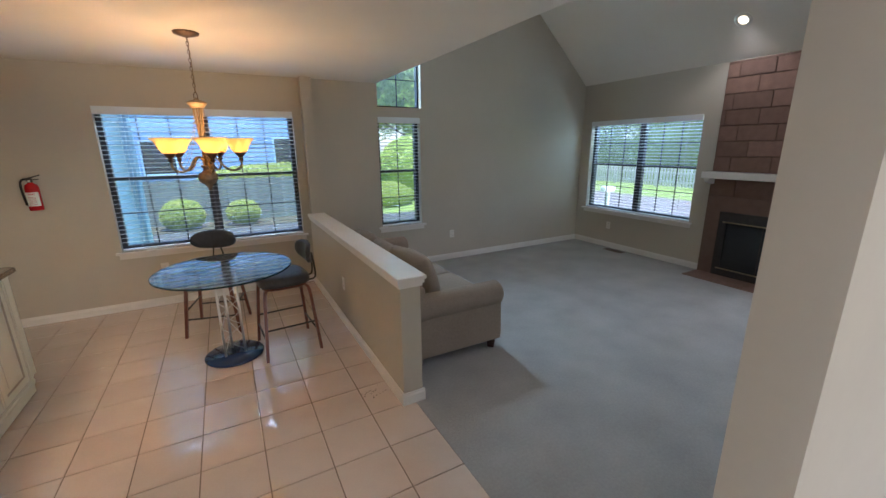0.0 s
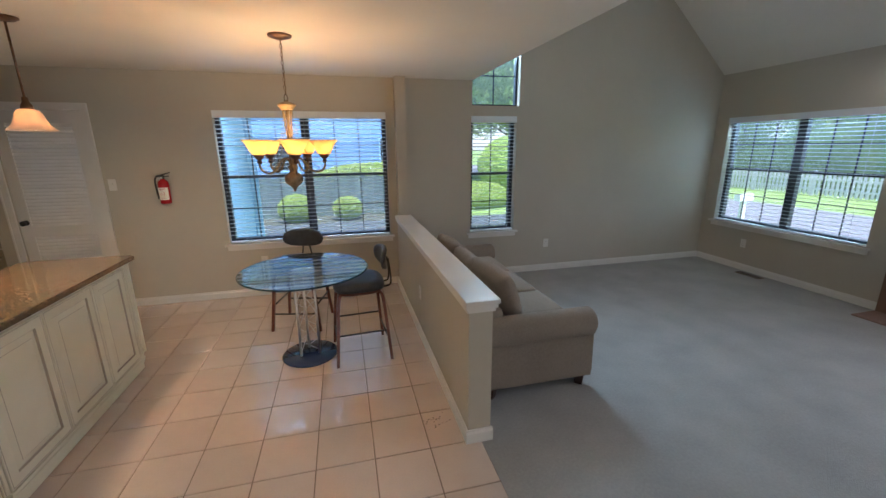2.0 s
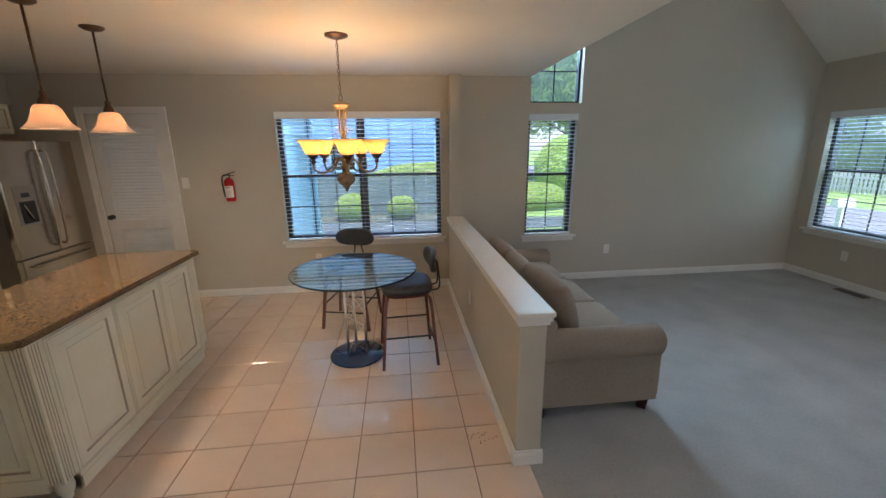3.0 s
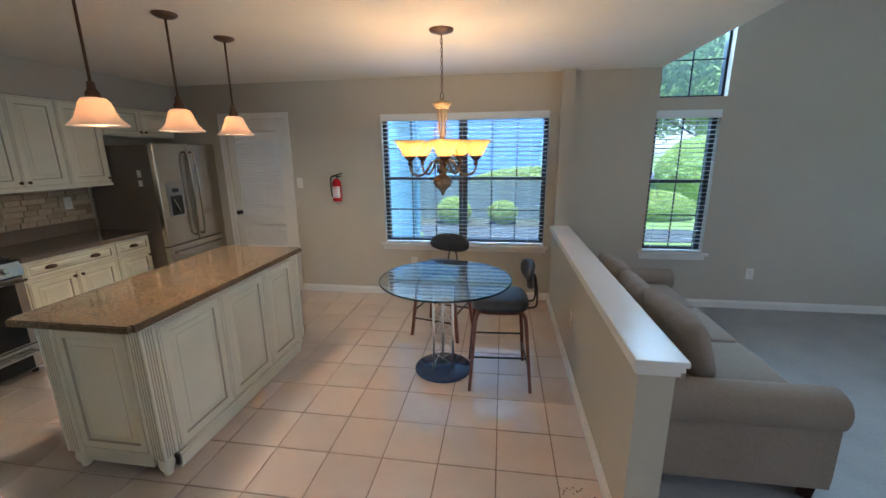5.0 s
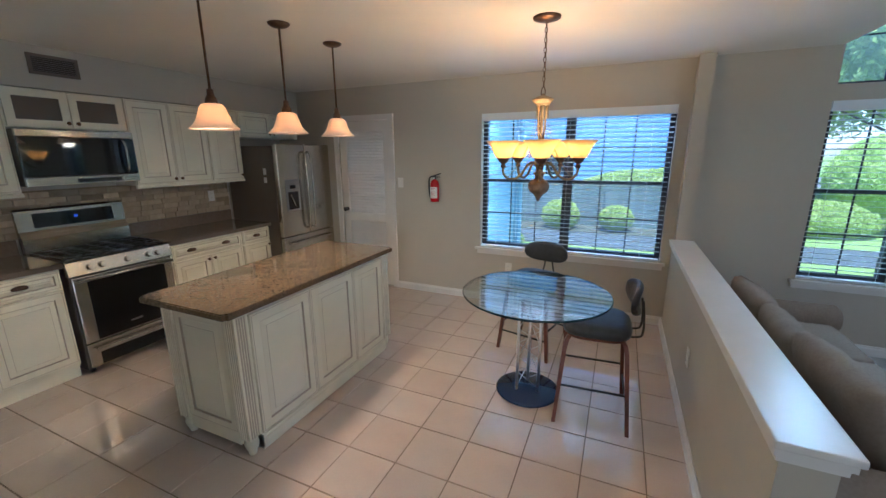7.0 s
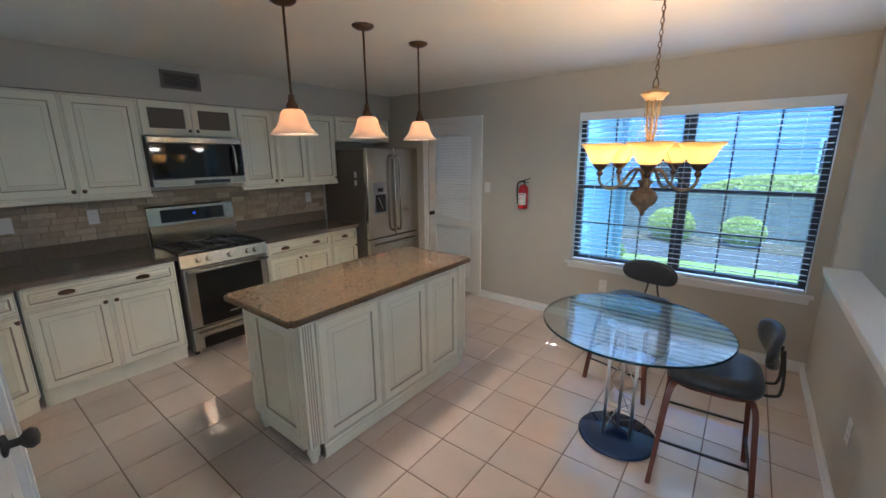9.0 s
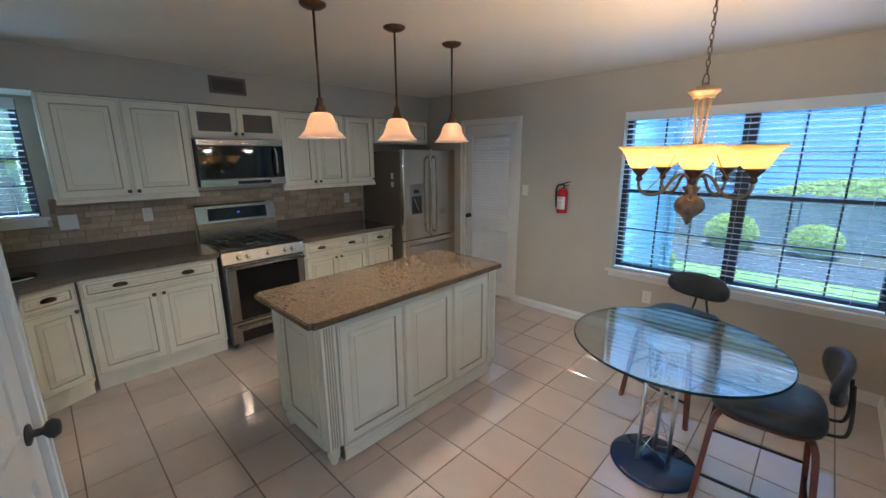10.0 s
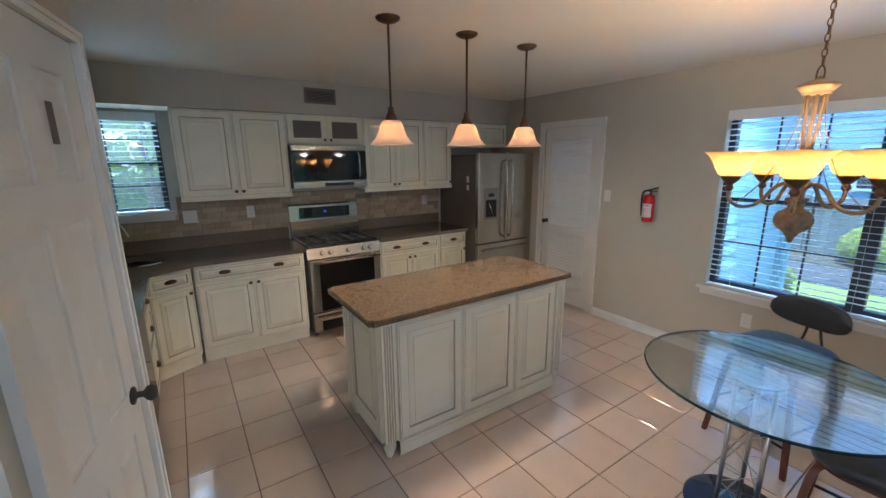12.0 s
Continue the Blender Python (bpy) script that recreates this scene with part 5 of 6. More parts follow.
# ---- living room ----
def soft_box(w, d, h, r, puff=0.0):
    """A cushion: a box with round edges that swells in the middle."""
    bm = bmesh.new()
    bmesh.ops.create_cube(bm, size=1.0)
    bmesh.ops.scale(bm, verts=bm.verts[:], vec=(w, d, h))
    bmesh.ops.bevel(bm, geom=bm.edges[:], offset=r, segments=3, affect="EDGES", profile=0.5)
    bmesh.ops.subdivide_edges(bm, edges=[e for e in bm.edges if e.calc_length() > min(w, d, h) * 0.45], cuts=3, use_grid_fill=True)
    for v in bm.verts:
        fx, fy, fz = (2 * v.co.x / w, 2 * v.co.y / d, 2 * v.co.z / h)
        if abs(fz) > 0.9:
            v.co.z += math.copysign(puff, fz) * max(0, 1 - fx * fx) * max(0, 1 - fy * fy)
        if abs(fx) > 0.9:
            v.co.x += math.copysign(puff, fx) * max(0, 1 - fz * fz) * max(0, 1 - fy * fy)
        v.co += Vector((1, 1, 1)) * (noise.noise(v.co * 9 + Vector((w, h, d)) * 30) * 0.011)
    return bm


def back_cushion(w, d, h, seed):
    """A plump cushion, w thick, d long and h high, with a seam round its rim and soft creases."""
    bm = bmesh.new()
    nu, nv = 20, 12
    sheets = []
    for side in (-1, 1):
        rows = []
        for j in range(nv + 1):
            row = []
            for i in range(nu + 1):
                u, v = -1 + 2 * i / nu, -1 + 2 * j / nv
                swell = (max(0, 1 - abs(u) ** 4) * max(0, 1 - abs(v) ** 4)) ** 0.5
                crease = 0.010 * noise.noise(Vector((u * 5 + seed, v * 1.6, seed))) + 0.006 * noise.noise(Vector((u * 11, v * 5, seed)))
                row.append(bm.verts.new((side * (0.022 + (w / 2 - 0.022) * swell) + crease * swell, d / 2 * u * (1 - 0.05 * v * v), h / 2 * v * (1 - 0.07 * u * u) + 0.012 * noise.noise(Vector((u * 3, 0, seed))))))
            rows.append(row)
        sheets.append(rows)
        for a, b in zip(rows, rows[1:]):
            for k in range(nu):
                bm.faces.new((a[k], a[k + 1], b[k + 1], b[k]))
    rims = [r[0] + [q[-1] for q in r[1:]] + r[-1][-2::-1] + [q[0] for q in r[-2:0:-1]] for r in sheets]
    for k in range(len(rims[0])):
        n = (k + 1) % len(rims[0])
        bm.faces.new((rims[0][k], rims[0][n], rims[1][n], rims[1][k]))
    bmesh.ops.recalc_face_normals(bm, faces=bm.faces[:])
    return bm


def sofa():
    x0, x1, y0, y1 = 2.79, 3.62, 6.09, 8.24
    s = thing("sofa", (x0 + x1) / 2, (y0 + y1) / 2, 0, "taupe fabric three-seat sofa with rolled arms behind the low wall", "sofa")
    wpart("base", box(x0 + 0.02, x1 - 0.02, y0 + 0.05, y1 - 0.05, 0.09, 0.34, 0.015), SOFA, s, "taupe upholstered base")
    for a, b in ((y0, y0 + 0.21), (y1 - 0.21, y1)):
        out = [(a + 0.025, 0.09), (b - 0.0, 0.09), (b - 0.0, 0.44)]
        cyr, cz, r = (a + b) / 2, 0.478, 0.102
        prof = [(a + 0.03, 0.09), (b - 0.02, 0.09)] + [(cyr + r * math.cos(t), cz + r * math.sin(t)) for t in (radians(k) for k in range(-50, 231, 20))]
        bm = prism(prof, "x", x0 + 0.02, x1)
        rim = [e for e in bm.edges if all(abs(v.co.x - x1) < 1e-4 for v in e.verts)]
        bmesh.ops.bevel(bm, geom=rim, offset=0.02, segments=3, affect="EDGES")
        wpart("armrest", bm, SOFA, s, "rolled taupe armrest", 35)
    wpart("back", box(x0, x0 + 0.16, y0 + 0.10, y1 - 0.10, 0.30, 0.64, 0.04, 3), SOFA, s, "low upholstered back", 35)
    n, a, b = 3, y0 + 0.215, y1 - 0.215
    L = (b - a) / n
    for k in range(n):
        c = part("seat_cushion", soft_box(0.55, L - 0.006, 0.145, 0.03, 0.014), SOFA, s, "taupe seat cushion", True)
        c.location = (0.07, a + L * (k + 0.5) - (y0 + y1) / 2, 0.405)
        c = part("back_cushion", back_cushion(0.17, L - 0.004 + (0.04 if k != 1 else 0), 0.36, 3.1 + 2.3 * k), SOFA, s, "plump taupe back cushion", True)
        c.matrix_basis = pose((-0.155, -0.185, -0.18)[k], a + L * (k + 0.5) - (y0 + y1) / 2 + (0.03 if k == 0 else 0), (0.645, 0.60, 0.60)[k], 0, (-19, -14, -17)[k], (4, -2, 3)[k])
    for fx in (x0 + 0.07, x1 - 0.07):
        for fy in (y0 + 0.09, y1 - 0.09):
            wpart("foot", lathe([(0, 0), (0.038, 0), (0.052, 0.085), (0.052, 0.09), (0, 0.09)], fx, fy, 0, 4), DARKWOOD, s, "dark tapered wooden foot")


sofa()


def fireplace():
    y0, y1, xf = 5.19, 6.52, XE - 0.025
    f = thing("fireplace", XE, (y0 + y1) / 2, 0, "brown block fireplace with black glass-door firebox", "fireplace")
    fb0, fb1, fz = 5.36, 6.335, 0.83
    bm = bmesh.new()
    wall_boxes(bm, "x", xf, XE - 0.001, y0, y1, 0.0, VZ - 0.012, [])
    wpart("mortar_backing", bm, MORTAR, f)
    wpart("surround", wall_boxes(bmesh.new(), "x", xf - 0.012, xf - 0.001, y0 + 0.002, y1 - 0.002, 0.001, 1.02, [(fb0, fb1, 0, fz)]), per_object(material("brown_slate_tile", (0.20, 0.122, 0.088), 0.6, color2=(0.17, 0.10, 0.072), scale=9, fine=0.3), 0.04), f, "brown stone surround")
    rows = [(1.025, 1.225)] + [(1.33 + 0.183 * k, min(1.33 + 0.183 * (k + 1) - 0.008, VZ - 0.035)) for k in range(7)]
    for r, (z0, z1) in enumerate(rows):
        if z1 - z0 < 0.03:
            continue
        u = y0 + (0.0 if r % 2 else -0.20)
        rnd = random.Random(r)
        while u < y1:
            L = rnd.choice((0.36, 0.42, 0.40))
            a, b = max(u, y0 + 0.002), min(u + L - 0.009, y1 - 0.002)
            if b - a > 0.03:
                off = rnd.uniform(0.006, 0.014)
                wpart("brick", box(xf - off, xf - 0.0005, a, b, z0, z1, 0.004, 1), FIREBRICK, f)
            u += L
    m = wpart("mantel", box(XE - 0.20, xf - 0.001, y0 - 0.05, y1 + 0.04, 1.245, 1.325, 0.006), TRIM, f, "white painted mantel shelf")
    wpart("corbel", prism([(XE - 0.15, 1.195), (xf - 0.016, 1.165), (xf - 0.016, 1.244), (XE - 0.17, 1.244)], "y", y1 - 0.05, y1 + 0.02), TRIM, f)
    wpart("firebox_frame", wall_boxes(bmesh.new(), "x", xf - 0.035, xf - 0.013, fb0, fb1, 0.012, fz, [(fb0 + 0.09, fb1 - 0.09, 0.10, fz - 0.12)]), IRON, f, "black metal firebox frame")
    wpart("glass_door", box(xf - 0.026, xf - 0.018, fb0 + 0.09, (fb0 + fb1) / 2 - 0.003, 0.10, fz - 0.12), BLACKGLASS, f, "dark glass firebox door")
    wpart("glass_door", box(xf - 0.026, xf - 0.018, (fb0 + fb1) / 2 + 0.003, fb1 - 0.09, 0.10, fz - 0.12), BLACKGLASS, f, "dark glass firebox door")
    for z in (fz - 0.125, 0.105):
        wpart("brass_trim", box(xf - 0.042, xf - 0.0355, fb0 + 0.05, fb1 - 0.05, z - 0.008, z + 0.008, 0.002), material("tarnished_brass", (0.42, 0.33, 0.20), 0.3, 0.9), f, "thin brass trim bar")
    h = thing("hearth", 7.04, (y0 + y1) / 2, 0, "flush brown stone hearth in front of the fireplace", "hearth")
    n = 4
    for k in range(n):
        a, b = y0 - 0.02 + (y1 - y0 + 0.02) * k / n, y0 - 0.02 + (y1 - y0 + 0.02) * (k + 1) / n
        wpart("tile", box(6.87, xf - 0.014, a + 0.003, b - 0.003, -0.002, 0.010, 0.002, 1), FIREBRICK, h)


fireplace()

fv = thing("floor_vent", 7.12, 7.78, 0, "dark metal floor register in the carpet", "floor vent")
part("frame", box(-0.055, 0.055, -0.16, 0.16, -0.002, 0.004, 0.001), BRONZE, fv)
for k in range(14):
    part("slat", box(-0.040, 0.040, -0.145 + k * 0.0215, -0.137 + k * 0.0215, 0.0045, 0.007), IRON, fv)


def downlight(x, y):
    z = VZ + VS * (XE - x)
    tilt = math.degrees(math.atan(VS))
    d = thing("recessed_downlight", x, y, z, "round recessed downlight in the sloping ceiling, lit", "recessed light", "ceiling downlights")
    d.matrix_basis = pose(x, y, z, 0, tilt, 0)
    part("trim_ring", lathe([(0.050, -0.001), (0.088, -0.001), (0.088, -0.006), (0.050, -0.012), (0.050, -0.001)], sides=32), PLATE, d, "white trim ring", True)
    part("lens", lathe([(0, -0.004), (0.049, -0.004), (0.049, -0.002), (0, -0.002)], sides=24), BULB, d, "glowing lens")
    lamp("downlight", "SPOT", pose(x - 0.02, y, z - 0.05), DOWN_WATTS, (1.0, 0.88, 0.72), 0.06, 140)


# only part of this grid is seen; the rest is added to brighten the room
for dx, dy in ((6.86, 6.26), (6.86, 4.9), (5.0, 6.9), (5.0, 5.0)):
    downlight(dx, dy)

sv = thing("air_vent", -1.84, 6.275, 2.318, "brown metal air return grille on the soffit", "air vent")
wpart("frame", wall_boxes(bmesh.new(), "x", -1.839, -1.828, 6.125, 6.425, 2.247, 2.388, [(6.147, 6.403, 2.268, 2.367)]), material("brown_vent_metal", (0.16, 0.125, 0.10), 0.5), sv)
wpart("backing", box(-1.839, -1.837, 6.147, 6.403, 2.268, 2.367), IRON, sv)
for k in range(7):
    wpart("slat", box(-1.836, -1.830, 6.147, 6.403, 2.274 + k * 0.0135, 2.279 + k * 0.0135), DARKSTEEL, sv)


# ---- outdoors ----
structure("ground", box(-150, 150, -150, 200, GROUND - 0.1, GROUND), GRASS, "mown lawn")
structure("road", box(12.4, 16.6, -60, 120, GROUND, GROUND + 0.012), ASPHALT, "grey asphalt road beyond the east window")
structure("pavement", box(-3.0, 12.4, 13.75, 15.3, GROUND, GROUND + 0.015), CONCRETE, "dark paved driveway across the lawn")
structure("planting_bed", box(-3.0, 5.0, 15.3, 16.4, GROUND, GROUND + 0.03), material("mulch", (0.035, 0.04, 0.025), 0.95, color2=(0.07, 0.075, 0.045), scale=20, bump=0.8), "dark mulch bed below the fence")


def siding_wall(name, axis, p, a0, a1, z0, z1, face, label, mat=SIDING):
    """Lap siding on a wall, each board proud at its foot."""
    b = thing(name, *((a0, p, z0) if axis == "y" else (p, a0, z0)), label, "house")
    body = bmesh.new()
    q0, q1 = sorted((p, p - face * 0.2))
    if axis == "y":
        add_box(body, a0, a1, q0, q1, z0, z1)
    else:
        add_box(body, q0, q1, a0, a1, z0, z1)
    wpart("wall", body, mat, b)
    n = int((z1 - z0) / 0.16)
    for k in range(n):
        za, zb = z0 + k * 0.16, z0 + (k + 1) * 0.16
        prof = [(p, za), (p + face * 0.022, za), (p + face * 0.006, zb), (p, zb)]
        bm = bmesh.new()
        ends = []
        for e in (a0, a1):
            ends.append([bm.verts.new((e, u, v) if axis == "y" else (u, e, v)) for u, v in prof])
        bm.faces.new(ends[0]), bm.faces.new(ends[1][::-1])
        for i in range(4):
            bm.faces.new((ends[0][i], ends[1][i], ends[1][(i + 1) % 4], ends[0][(i + 1) % 4]))
        bmesh.ops.recalc_face_normals(bm, faces=bm.faces[:])
        wpart("board", bm, mat, b)
    return b


wing = siding_wall("house_wing", "x", 0.50, YN + 0.17, 11.0, GROUND, 3.2, 1, "pale blue lap-sided wing of the same house")
wpart("corner_board", box(0.44, 0.545, 10.99, 11.10, GROUND, 3.2), SIDING, wing)
wpart("downspout", tube([(0.60, 11.02, GROUND), (0.60, 11.02, 3.1)], 0.04, 8), SIDING, wing)
wpart("eave", box(0.2, 1.0, YN + 0.17, 11.5, 3.2, 3.35), TRIM, wing)
nb = siding_wall("neighbour_house", "y", 19.5, -9.0, 5.3, GROUND, 5.6, -1, "blue lap-sided neighbouring house behind the fence", SHADEDSIDING)
wpart("roof", prism([(18.9, 5.6), (24.5, 9.2), (30.0, 5.6)], "x", -9.5, 5.8), ROOFING, nb)
wpart("far_wall", box(-9.0, 5.3, 19.71, 29.4, GROUND, 5.59), SHADEDSIDING, nb)


for wx0, wx1, wz0, wz1 in ((3.45, 4.25, 1.0, 2.0), (-0.45, 0.40, 0.9, 1.9)):
    nw = wpart("window", box(wx0, wx1, 19.44, 19.478, wz0, wz1), BLACKGLASS, nb, "dark window pane")
    wpart("window_frame", wall_boxes(bmesh.new(), "y", 19.42, 19.45, wx0 - 0.06, wx1 + 0.06, wz0 - 0.06, wz1 + 0.06, [(wx0, wx1, wz0, wz1)]), SIDING, nb, "pale blue window frame")


def board_fence(name, x0, y0, x1, y1, h, w, gap, mat, label, picket=False):
    L = math.hypot(x1 - x0, y1 - y0)
    rz = math.degrees(math.atan2(y1 - y0, x1 - x0))
    f = thing(name, x0, y0, GROUND, label, "fence", "", rz)
    if picket:
        me = mesh_of("picket", prism([(0, 0.06), (w, 0.06), (w, h - 0.05), (w / 2, h), (0, h - 0.05)], "y", -0.011, 0.011), mat)
    else:
        me = mesh_of("board", box(0, w, -0.01, 0.01, 0.02, h), mat)
    n = int(L / (w + gap))
    for k in range(n):
        o = part("board" if not picket else "picket", me, None, f)
        o.location = (k * (w + gap), 0.012, (0 if picket else 0.012 * math.sin(k * 2.3)))
    for z in (0.25, h - 0.3):
        part("rail", box(0, L, 0.024, 0.07, z, z + 0.08), mat, f)
    for k in range(int(L / 2.4) + 1):
        part("post", box(k * 2.4 - 0.05, k * 2.4 + 0.05, -0.14, -0.05, 0, h + 0.06), mat, f)


board_fence("wooden_fence", -3.0, 16.5, 5.0, 16.5, 1.22, 0.135, 0.006, FENCEWOOD, "weathered grey wooden board fence behind the bushes")
board_fence("picket_fence", 20.5, 4.0, 20.5, 30.0, 0.95, 0.09, 0.07, WHITEFENCE, "white painted picket fence across the road", True)


def leaf_cloud(rnd, n, rx, ry, rz, size, shell=0.55, flat=1.0, clumps=0):
    """n small leaves in an uneven crown, thicker towards its rim."""
    verts, faces = [], []
    centres = [(rnd.uniform(-0.6, 0.6), rnd.uniform(-0.6, 0.6), rnd.uniform(-0.5, 0.7), rnd.uniform(0.35, 0.6)) for _ in range(clumps)]
    for i in range(n):
        d = Vector((rnd.gauss(0, 1), rnd.gauss(0, 1), rnd.gauss(0, 1))).normalized()
        r = shell + (1 - shell) * rnd.random() ** 0.5
        if clumps:
            c = centres[i % clumps]
            p = Vector((c[0], c[1], c[2])) + d * r * c[3]
        else:
            p = d * r * (1 + 0.06 * noise.noise(d * 3))
        p = Vector((p.x * rx, p.y * ry, p.z * rz))
        u = Vector((rnd.gauss(0, 1), rnd.gauss(0, 1), rnd.gauss(0, 1))).normalized()
        w = u.orthogonal().normalized()
        s = size * rnd.uniform(0.6, 1.3)
        b = len(verts)
        verts += [p - u * s, p + w * s * 0.45, p + u * s, p - w * s * 0.45]
        faces.append((b, b + 1, b + 2, b + 3))
    me = bpy.data.meshes.new("leaves")
    me.from_pydata(verts, [], faces)
    return me


def bush(x, y, z, rx, ry, rz, mat, label, n=5000, size=0.035, seed=1, stem=True):
    b = thing("bush", x, y, GROUND, label, "bush", "garden bushes")
    me = leaf_cloud(random.Random(seed), n, rx, ry, rz, size, 0.86)
    me.materials.append(mat)
    o = part("foliage", me, None, b)
    o.location = (0, 0, z - GROUND)
    core = bmesh.new()
    bmesh.ops.create_icosphere(core, subdivisions=3, radius=1.0)
    for v in core.verts:
        k = 0.86 + 0.05 * noise.noise(v.co * 4)
        v.co = Vector((v.co.x * rx * k, v.co.y * ry * k, v.co.z * rz * k + z - GROUND))
    part("inner_foliage", core, mat, b, "", True)
    part("trunk", tube([(0, 0, 0), (0.01, 0, max(0.05, z - GROUND))], 0.03, 7, 0.02), BARK, b)
    return b


bush(2.07, 15.7, -0.01, 0.42, 0.42, 0.33, LEAF2, "round clipped yellow-green bush in the bed below the fence", seed=2)
bush(0.66, 15.7, 0.02, 0.50, 0.45, 0.41, LEAF2, "round clipped green bush beside the house wing", seed=3)
bush(-0.2, 13.4 - 0.6, -0.15, 0.5, 0.5, 0.25, LEAF, "low green shrub on the lawn beside the wing", 3000, seed=4)
bush(3.3, 17.4, 0.70, 2.3, 0.6, 0.52, LEAF2, "tall rounded green shrub behind the board fence", 9000, 0.05, 5)
bush(1.6, 17.2, 0.42, 0.9, 0.5, 0.40, LEAF2, "low green shrub along the back of the board fence", 6000, 0.045, 14)
bush(6.4, 17.3, -0.02, 1.45, 1.0, 0.52, LEAF2, "wide clipped green mound on the lawn", 9000, 0.04, 6)
bush(8.6, 18.5, 0.9, 1.5, 1.3, 1.25, LEAF3, "large yellow-green shrub beyond the lawn", 10000, 0.06, 7)
bush(9.8, 8.7, -0.2, 0.7, 0.5, 0.25, LEAF2, "low bright shrub below the east window", 4000, 0.035, 8)
bush(12.0, 21.0, 0.6, 2.2, 1.2, 1.1, LEAF, "dark green shrub by the road", 7000, 0.07, 9)


def tree(x, y, height, crown, seed, mat, label, n=15000, leaf=0.17):
    rnd = random.Random(seed)
    t = thing("tree", x, y, GROUND, label, "tree", "trees round the houses")
    bm = bmesh.new()
    top = Vector((rnd.uniform(-0.4, 0.4), rnd.uniform(-0.4, 0.4), height * 0.75))
    add_tube(bm, smooth_curve([(0, 0, 0), (0.05, 0.03, height * 0.25), top * 0.6, top]), 0.02 * height + 0.04, 9, 0.05)
    for k in range(9):
        z0 = height * rnd.uniform(0.28, 0.68)
        a = k * 2.4
        L = crown * rnd.uniform(0.5, 0.85)
        base = Vector((0.04, 0.02, z0))
        add_tube(bm, smooth_curve([base, base + Vector((math.cos(a) * L * 0.5, math.sin(a) * L * 0.5, L * 0.25)), base + Vector((math.cos(a) * L, math.sin(a) * L, L * 0.5))]), 0.05, 6, 0.015)
    part("trunk", bm, BARK, t, "", True)
    me = leaf_cloud(rnd, n, crown, crown, height * 0.42, leaf, 0.5, clumps=18)
    me.materials.append(mat)
    part("crown", me, None, t).location = (0, 0, height * 0.66)
    return t


ta = tree(10.2, 23.0, 9.0, 3.8, 21, LEAF3, "tall leafy yellow-green tree beyond the lawn", 26000, 0.13)
tb = tree(25.5, 12.0, 8.5, 3.6, 22, LEAF, "tall leafy green tree behind the picket fence")
for x, y, s, rz in ((12.5, 27.0, 1.0, 40), (3.0, 34.0, 1.2, 90), (17.0, 33.0, 1.1, 200), (-12.0, 30.0, 1.3, 10), (6.5, 28.5, 1.1, 130), (10.5, 22.5, 0.8, 250)):
    copy_thing(ta, pose(x, y, GROUND, 0, 0, rz) @ Matrix.Scale(s, 4))
for x, y, s, rz in ((24.5, 18.0, 0.9, 60), (23.6, 21.5, 0.75, 160), (25.0, 15.0, 0.8, 250), (27.0, 26.0, 1.1, 140), (30.0, 16.0, 1.3, 220), (24.5, 33.0, 1.2, 300), (30.0, 6.0, 1.2, 10), (33.0, 22.0, 1.4, 70), (-7.5, 4.6, 0.8, 30), (-9.0, 7.5, 0.9, 110), (-9.5, 1.5, 0.9, 200)):
    copy_thing(tb, pose(x, y, GROUND, 0, 0, rz) @ Matrix.Scale(s, 4))
bush(-9.5, 5.2, 0.5, 1.8, 3.2, 1.0, LEAF, "green hedge across the lawn from the kitchen window", 9000, 0.07, 10)
hg = bush(23.0, 12.0, 0.9, 1.6, 2.0, 1.35, LEAF, "dark green shrub behind the white picket fence", 8000, 0.09, 11)
for k, sc in enumerate((1.0, 1.25, 0.9, 1.15, 1.0, 1.3)):
    copy_thing(hg, pose(23.4 + (k % 2) * 0.8, 14.8 + 2.7 * k, GROUND, 0, 0, 60 * k) @ Matrix.Scale(sc, 4))

mb = thing("mailbox", 11.6, 11.6, GROUND, "white mailbox on a post beside the road", "mailbox")
part("post", box(-0.05, 0.05, -0.05, 0.05, 0, 0.70), WHITEFENCE, mb)
part("box", prism([(-0.08, 0.70), (0.08, 0.70), (0.08, 0.80), (0.05, 0.86), (-0.05, 0.86), (-0.08, 0.80)], "x", -0.22, 0.22), WHITEFENCE, mb)

hb = thing("far_house", 36, 14, GROUND, "grey gabled house far behind the picket fence", "house")
wpart("wall", box(34, 44, 8, 24, GROUND, 3.0), SIDING, hb)
wpart("roof", prism([(33.4, 3.0), (39.0, 6.4), (44.6, 3.0)], "y", 7.5, 24.5), ROOFING, hb)
wpart("window", box(33.95, 34.0, 11, 12.4, 0.8, 2.2), BLACKGLASS, hb)
wpart("window", box(33.95, 34.0, 18, 19.4, 0.8, 2.2), BLACKGLASS, hb)


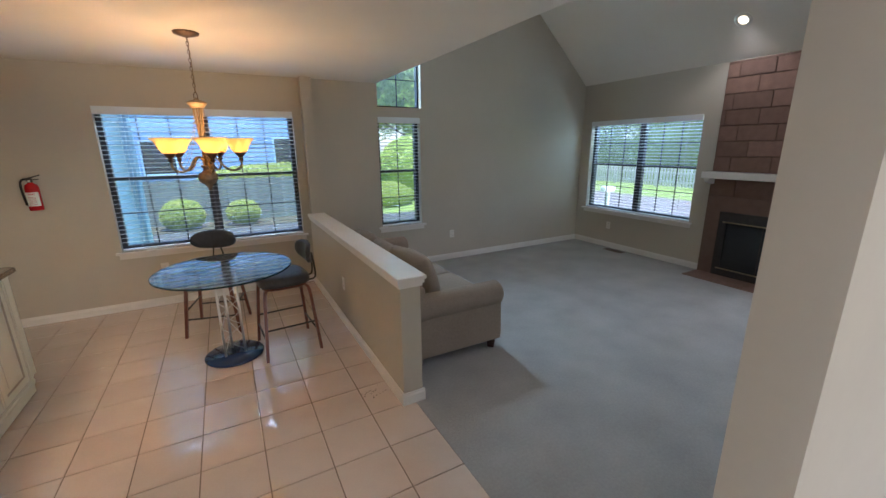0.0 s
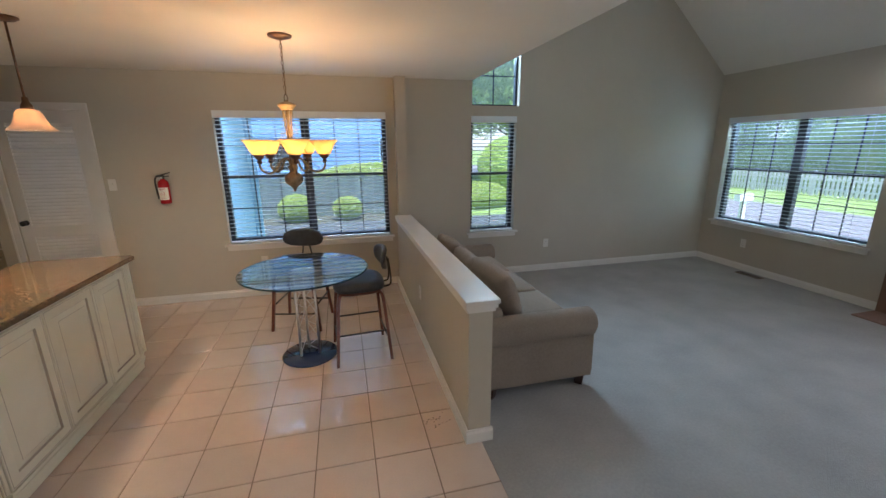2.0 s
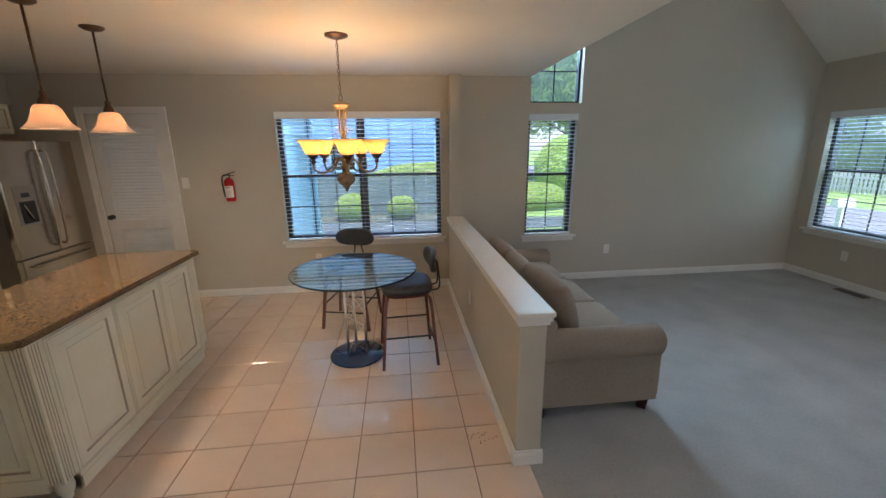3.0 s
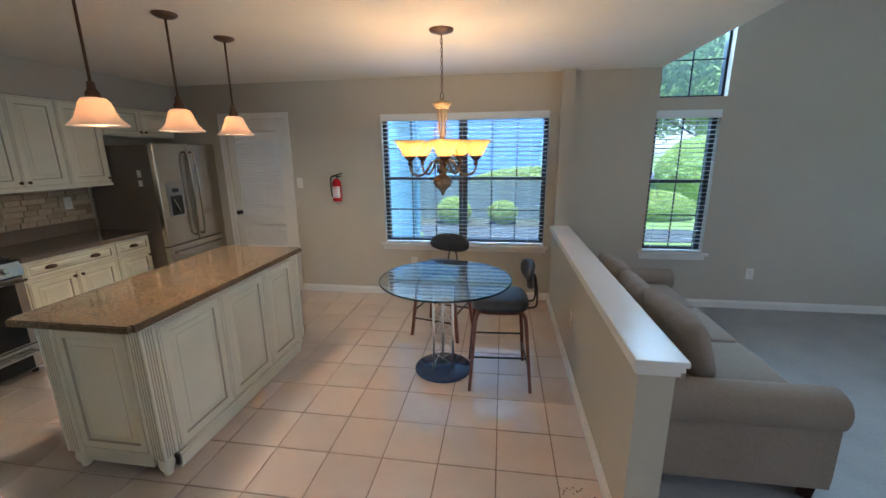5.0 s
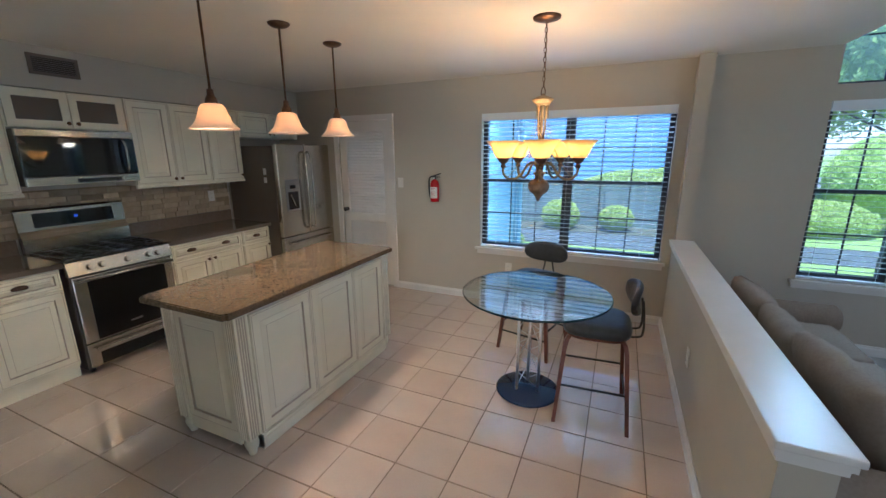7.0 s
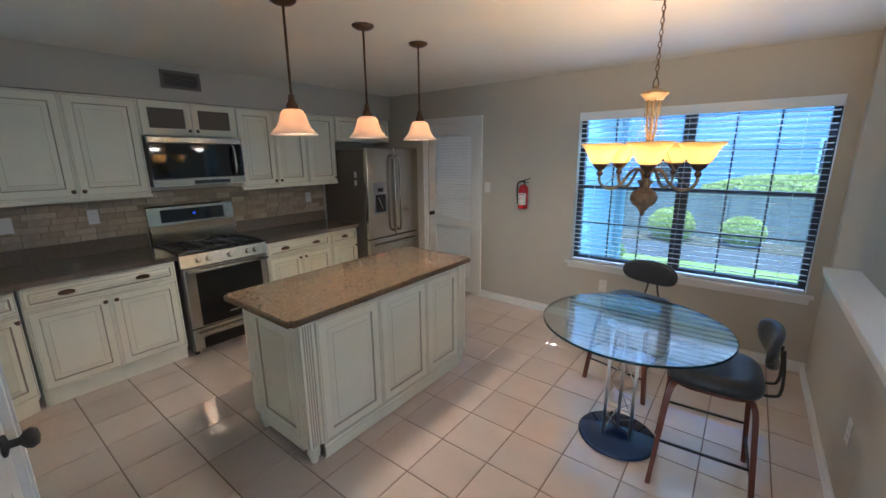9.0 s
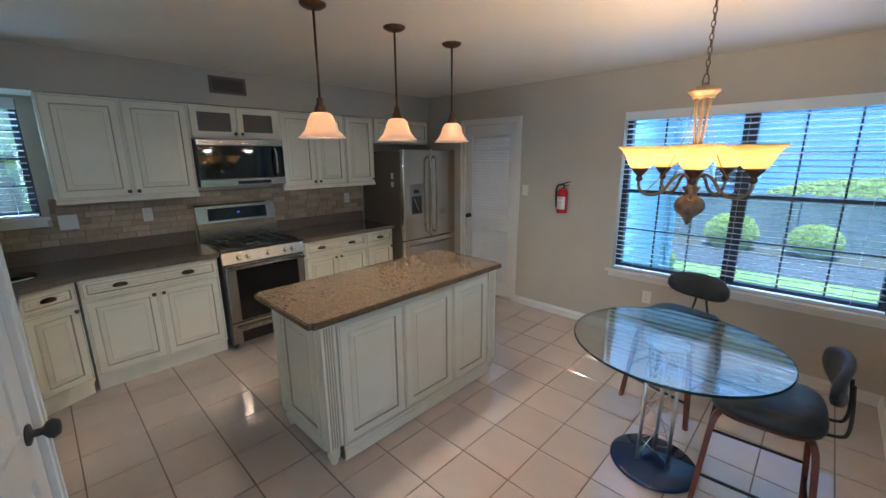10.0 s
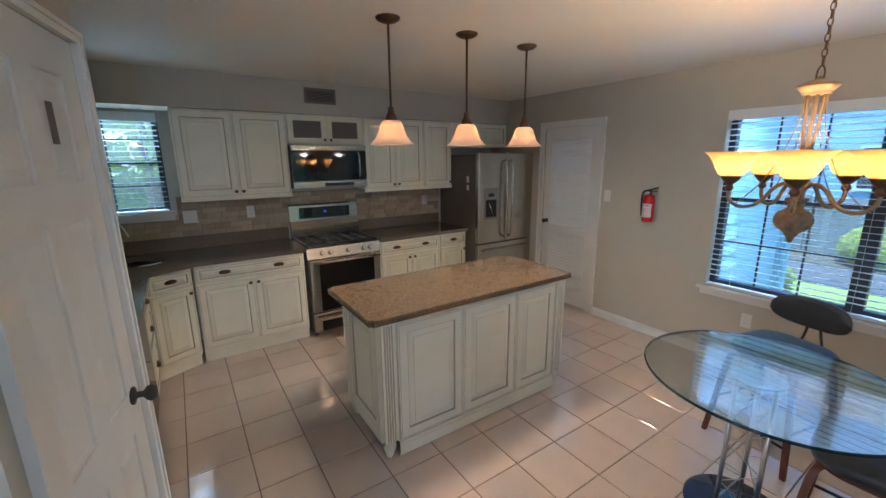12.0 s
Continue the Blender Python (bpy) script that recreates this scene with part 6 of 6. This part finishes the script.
# ---- backsplash stones and floor tiles ----
bs = structure("backsplash", wall_boxes(bmesh.new(), "x", XW, XW + 0.004, YS, 7.85, 1.034, 1.40, [(KW[0] - 0.05, KW[1] + 0.05, KW[2] - 0.078, 1.40)]), SPLASHMORTAR, "tan tumbled stone backsplash with mortar joints")
kinds = [mesh_of("stone", box(0, 0.011 + 0.002 * k, 0, w, 0, 0.0465, 0.003, 1), BACKSPLASH) for k, w in enumerate((0.150, 0.100, 0.195, 0.124))]
widths = (0.150, 0.100, 0.195, 0.124)
rnd = random.Random(5)
for r in range(7):
    u = YS + rnd.uniform(0.0, 0.06)
    while u < 7.84:
        k = rnd.choice((0, 1, 2, 3))
        if u + widths[k] > 7.85:
            break
        z = 1.038 + r * 0.0505
        if not (KW[0] - 0.09 < u + widths[k] and u < KW[1] + 0.03 and z > 1.15) and not (5.955 < u < 6.60 and z < 1.0):
            o = part("stone", kinds[k], None, bs)
            o.location = (XW + 0.004, u, z)
        u += widths[k] + 0.006
outlet(XW + 0.019, 5.085, 1.215, 90, "switch", 0.115)
outlet(XW + 0.019, 5.60, 1.222, 90)
outlet(XW + 0.019, 7.62, 1.215, 90)

P = 0.3165
slab = [mesh_of("tile", box(0.0025, P - 0.0025, 0.0025, P - 0.0025, -0.008, 0.0, 0.0018, 1), TILE)]
bed = bpy.data.objects["tile_bed"]
for i in range(-9, 7):
    for j in range(-8, 11):
        x0, y0 = 0.773 + P * i, 5.495 + 0.3175 * j
        if (y0 < 4.1 and x0 < 1.1) or x0 > 2.64 or y0 > YN - 0.02 or y0 < 2.9:
            continue
        if x0 + P > 2.658 or y0 + P > YN:
            o = part("tile", box(x0 + 0.0025, min(x0 + P - 0.0025, 2.658), y0 + 0.0025, min(y0 + P - 0.0025, YN), -0.008, 0.0, 0.0015, 1), TILE, bed)
        else:
            o = part("tile", slab[0], None, bed)
            o.location = (x0, y0, 0)
stain = structure("floor_stain", bmesh.new(), IRON, "small dark scuffs on a floor tile")
bm = bmesh.new()
rnd = random.Random(11)
for k in range(26):
    a, b = 2.42 + rnd.gauss(0, 0.032), 6.02 + rnd.gauss(0, 0.045)
    s = rnd.uniform(0.002, 0.006)
    q = rnd.uniform(0, 3.1)
    add = [bm.verts.new((a + s * math.cos(q + t) * (1 if t % 3 else 1.8), b + s * math.sin(q + t), 0.0006)) for t in (0, 1.3, 2.7, 4.2, 5.2)]
    bm.faces.new(add)
bm.to_mesh(stain.data)
bm.free()
